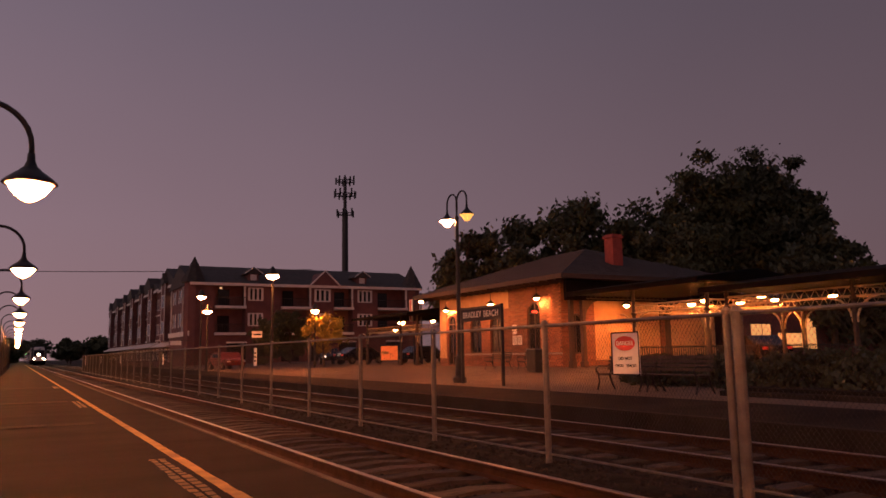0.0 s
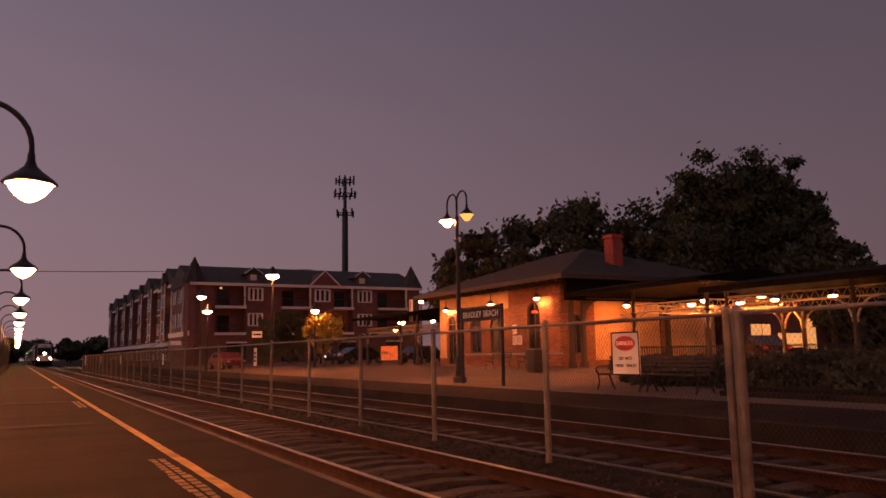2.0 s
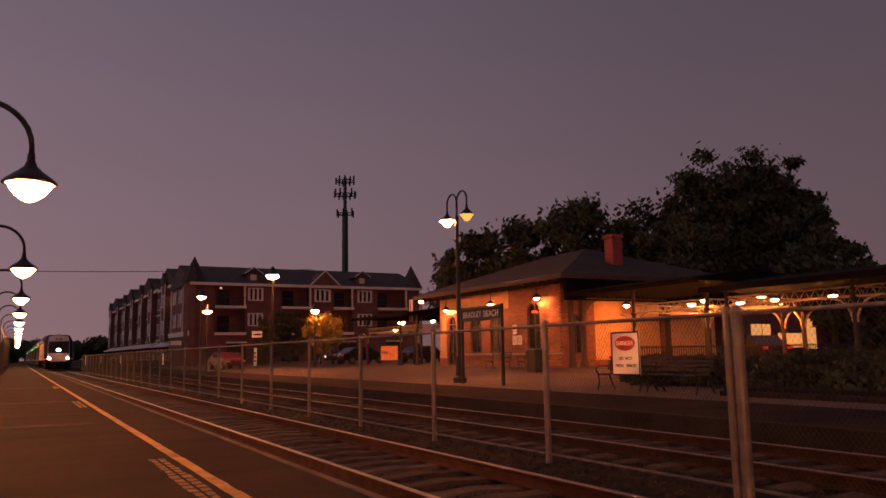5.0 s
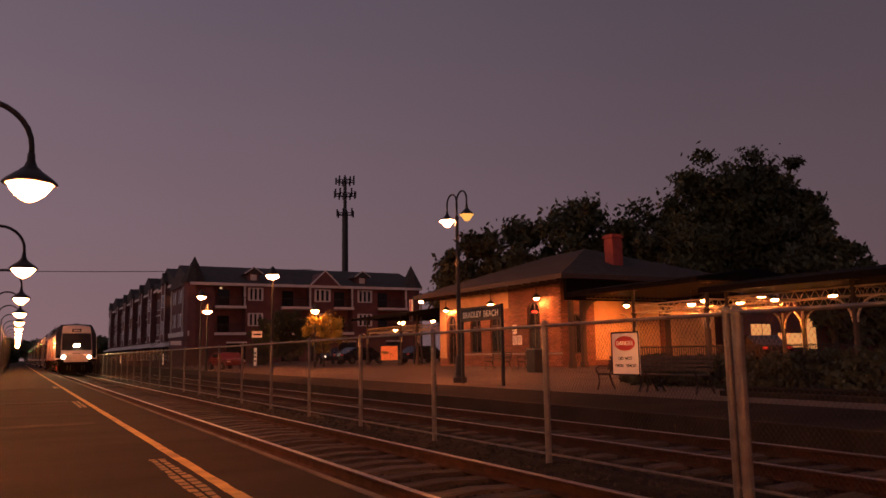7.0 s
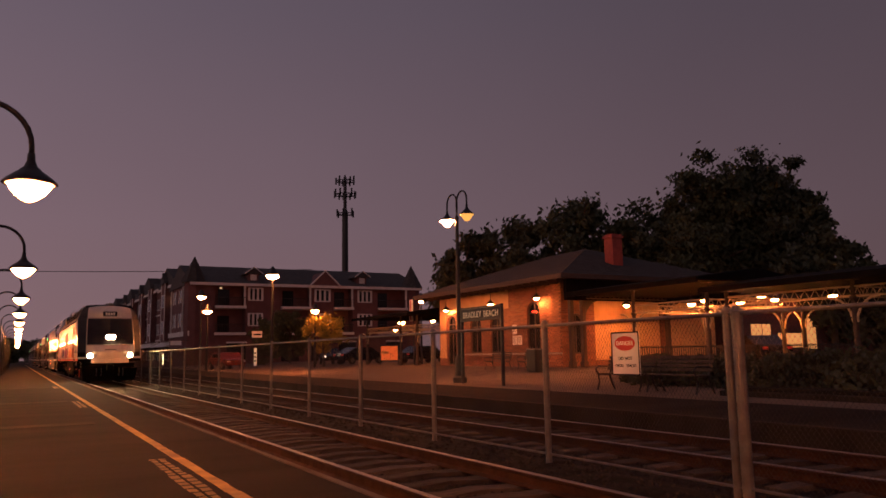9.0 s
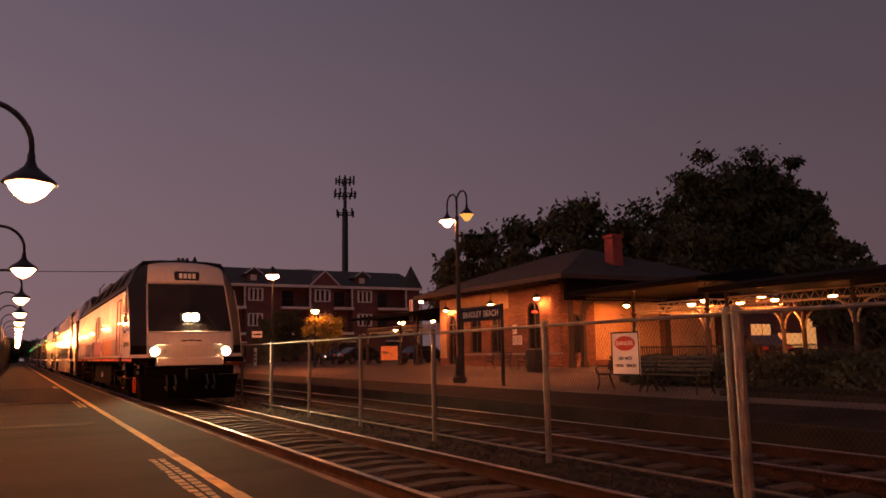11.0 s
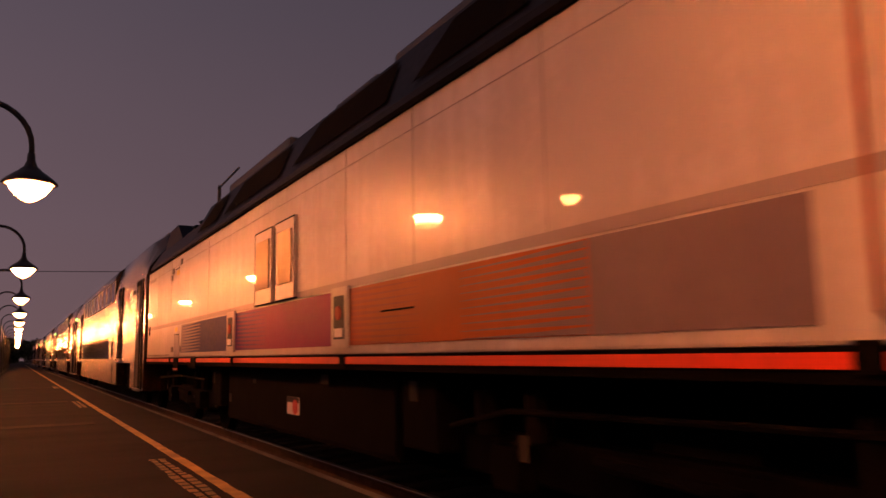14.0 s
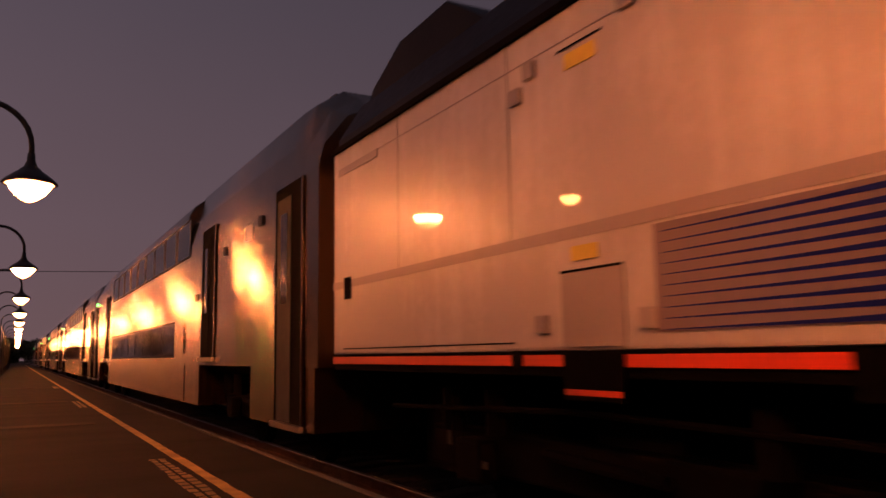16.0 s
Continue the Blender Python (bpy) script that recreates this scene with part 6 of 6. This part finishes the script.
for y, z in ((36.3, 1.9), (36.3, 2.5), (35.8, 1.9)):
    nt = thing("wall_notice", "small pale notice on the station wall", "sign", (24.66, y, z), group="notices on the station wall")
    part("panel", boxes((-0.015, 0.02, -0.2, 0.2, -0.26, 0.26)), "signwhite", nt)
    for k in range(3):
        part("bar", boxes((-0.018, -0.0155, -0.14, 0.14, 0.12 - 0.12 * k, 0.15 - 0.12 * k)), "signblack", nt)
canopy(8.0, 21.5, 3.50, (10.6, 15.9, 21.2))
canopy(21.52, 30.0, 3.95, (22.2, 26.5))
canopy(47.4, 57.5, 3.95, (48.4, 51.0, 57.2))
for x, y, z in ((24.3, 33.6, 4.15), (24.3, 38.2, 4.1), (24.3, 43.6, 4.05)):
    wall_lamp(x, y, z)
for x, y, z in ((27.55, 30.2, 3.60), (26.9, 25.2, 3.35), (28.6, 26.0, 3.6), (28.6, 23.9, 3.35), (30.2, 24.0, 3.65), (27.6, 21.3, 3.3), (27.2, 18.4, 3.25)):
    wall_lamp(x, y, z)
name_board()
bench(pose(21.5, 33.2, 0.36, 0, 0, 0), [pose(21.6, 30.4, 0.36), pose(14.05, 15.55, 0.21), pose(14.05, 13.7, 0.21)])
litter_bin(20.3, 28.2, 0.335)
poster_case(25.5, 55.0, 0.44)
shrubs()
tree(44.6, 40.0, -0.3, 16.6, 4.0, 1, 0.25, clumps=80, leaf=0.28, leaves=190)
tree(48.6, 38.4, -0.3, 17.4, 4.4, 12, 0.25, clumps=90, leaf=0.28, leaves=190)
tree(50.9, 37.0, -0.3, 15.0, 2.9, 2, 0.40, clumps=55, leaf=0.28)
tree(45.6, 31.0, -0.3, 9.9, 3.2, 7, 0.10, clumps=50)
tree(50.0, 30.0, -0.3, 7.4, 3.0, 9, 0.10, clumps=45)
tree(55.0, 39.0, -0.3, 11.4, 2.6, 15, 0.15, clumps=45, leaf=0.28)
tree(60.0, 40.0, -0.3, 10.2, 3.6, 16, 0.05, clumps=50, leaf=0.28)
tree(41.3, 51.0, -0.3, 15.9, 4.6, 3, 0.25)
tree(46.4, 48.6, -0.3, 15.0, 4.4, 6, 0.25)
tree(37.0, 54.0, -0.3, 13.7, 3.6, 4, 0.25)
tree(33.2, 56.5, -0.3, 12.6, 3.4, 5, 0.20)
tree(24.2, 76.0, -0.3, 6.8, 2.4, 17, 0.10, clumps=40, leaf=0.22, label="dark street tree before the apartment block")
tree(21.0, 74.0, -0.3, 5.6, 1.8, 18, 0.10, clumps=34, leaf=0.22, label="dark street tree before the apartment block")
tree(20.8, 56.8, 0.2, 4.5, 1.9, 8, 0.25, "leafy", 34, 100, 0.15, "small yellow-green street tree lit by a lamp")
corner_block()
for y0, y1, z, lit in ((112.6, 127.0, 11.6, {("y", 2, 1), ("y", 1, 3)}), (127.6, 150.0, 11.9, {("y", 2, 4)}), (150.6, 174.0, 11.9, {("y", 1, 2)}), (174.6, 202.0, 11.9, set())):
    apartment("apartment_block", "red-brown terrace of apartments along the railway", 19.5, 33.0, y0, y1, z, 3, 2.9, lit)
shop = thing("shop", "low shop with bright lit windows behind the canopy", "building", (0, 0, 0))
part("wall", boxes((37.5, 52.0, 31.6, 38.0, 0.3, 4.2)), "siding", shop)
part("roof", boxes((37.2, 52.3, 31.3, 38.3, 4.2, 4.45), bevel=0.04), "shingle", shop)
for xa, xb, za, zb in ((38.6, 39.5, 1.55, 2.65), (39.6, 40.3, 1.55, 2.65), (41.0, 43.2, 1.2, 2.1), (43.4, 44.6, 1.1, 3.0)):
    wd = part("window", boxes((xa, xb, 31.56, 31.598, za, zb)), "shop_lit", shop, "bright lit shop window")
    part("lintel", boxes((xa - 0.06, xb + 0.06, 31.53, 31.57, zb, zb + 0.08)), "timber", wd)
    part("sill", boxes((xa - 0.06, xb + 0.06, 31.53, 31.57, za - 0.08, za)), "timber", wd)
cable = part("cable", tube(bmesh.new(), [(-30 + 10 * k, 136.0 - 3.0 * k, 14.6 - 0.5 * math.sin(k * 0.45)) for k in range(8)], 0.05, 5), "iron")
tagged(cable, "thin overhead cable across the railway", "cable")
for k, (x, y, h, r) in enumerate([(14.0, 255, 7.5, 5.0), (22.0, 262, 9.0, 6.0), (32.0, 250, 10.5, 6.5), (44.0, 258, 11.0, 7.0), (-16.0, 262, 9.0, 6.0), (-30.0, 240, 10.0, 6.0)]):
    tree(x, y, -0.3, h, r, 40 + k, 0.05, clumps=50, leaves=60, leaf=0.9, label="distant dark tree beyond the platform end")
for k, (x, y, h, r) in enumerate(((-9.0, 275.0, 8.6, 5.5), (-2.0, 286.0, 9.4, 5.0), (3.6, 480.0, 13.3, 6.8), (-15.0, 262.0, 8.0, 5.5), (10.5, 490.0, 14.5, 7.5), (15.5, 300.0, 9.0, 4.5))):
    tree(x, y, -0.3, h, r, 80 + k, 0.04, clumps=45, leaves=50, leaf=0.9, label="distant dark tree beyond the end of the line")
# Out-of-view trees and fence, added to darken the sky reflected in the train.
unseen_tree = tree(-24.0, -20.0, -0.3, 10.0, 5.0, 60, 0.08, clumps=70, leaves=90, leaf=0.6, label="unseen dark tree added to darken reflections in the train")
for k in range(1, 16):
    copy_thing(unseen_tree, pose(-24.0 - 3 * (k % 3), -20.0 + 8.0 * k, -0.3, 0, 0, 47 * k))
unseen_fence = thing("board_fence", "unseen dark board fence added to darken reflections in the train", "fence", (-9.2, 0, -0.32))
for k in range(34):
    part("panel", boxes((-0.03, 0.03, -32 + 4.0 * k, -28.06 + 4.0 * k, 0.0, 1.9), bevel=0.01), "timber", unseen_fence)
    part("post", boxes((-0.06, 0.06, -32.12 + 4.0 * k, -32.0 + 4.0 * k, 0.0, 2.0)), "timber", unseen_fence)
gs = thing("green_sign", "green-lit sign on a post beside the platform", "sign", (-6.8, 42.5, 0.2))
part("post", tube(bmesh.new(), [(0, 0, 0), (0, 0, 1.8)], 0.05, 8), "iron", gs)
part("case", boxes((-0.08, 0.08, -0.5, 0.5, 1.8, 2.4), bevel=0.03), "iron", gs)
part("face", boxes((0.082, 0.09, -0.44, 0.44, 1.86, 2.34)), "greenlight", gs, "glowing green face")
bn = thing("banner", "pale upright banner on a dark post by the station", "banner", (25.0, 49.7, 0.45))
part("post", tube(bmesh.new(), [(0, 0, 0), (0, 0, 5.0)], 0.05, 8), "iron", bn)
part("cloth", boxes((-0.03, -0.01, 0.06, 0.62, 3.15, 4.7), bevel=0.008), "signwhite", bn, "pale cloth")
part("cloth_stripe", boxes((-0.034, -0.0305, 0.30, 0.50, 3.2, 4.65)), "signred", bn)
fs = thing("street_sign", "small pale sign on a post across the forecourt", "sign", (16.4, 60.0, -0.3))
part("post", tube(bmesh.new(), [(0, 0, 0), (0, 0, 3.6)], 0.04, 8), "iron", fs)
part("panel", boxes((-0.4, 0.4, -0.05, -0.042, 3.0, 3.5)), "signwhite", fs)
part("bar", boxes((-0.3, 0.3, -0.056, -0.052, 3.18, 3.3)), "signblack", fs)
cell_tower(80.5, 203.0, 52.0)
parked_car(30.0, 58.0, 0.45, 0.3)
parked_car(33.0, 27.0, 0.45, 1.2)
parked_car(26.0, 62.0, 0.44, 0.2)
parked_car(15.2, 64.8, 0.2, -1.45, "redcar", "red parked car beyond the tracks")
# Car added only to carry two small street-level lights.
parked_car(23.9, 64.6, 0.43, -1.75, "car", "dark parked car added to carry two small pale lights", True)
picket_fence(24.0, 40.0, 25.6, 0.42)
loco = locomotive()
c1 = coach()
BACK[loco] = 0.0
BACK[c1] = 20.75
for k in (1, 2, 3, 4, 5):
    BACK[copy_thing(c1, pose(TRACK_1, 250, 0))] = 20.75 + 26.0 * k
motions()
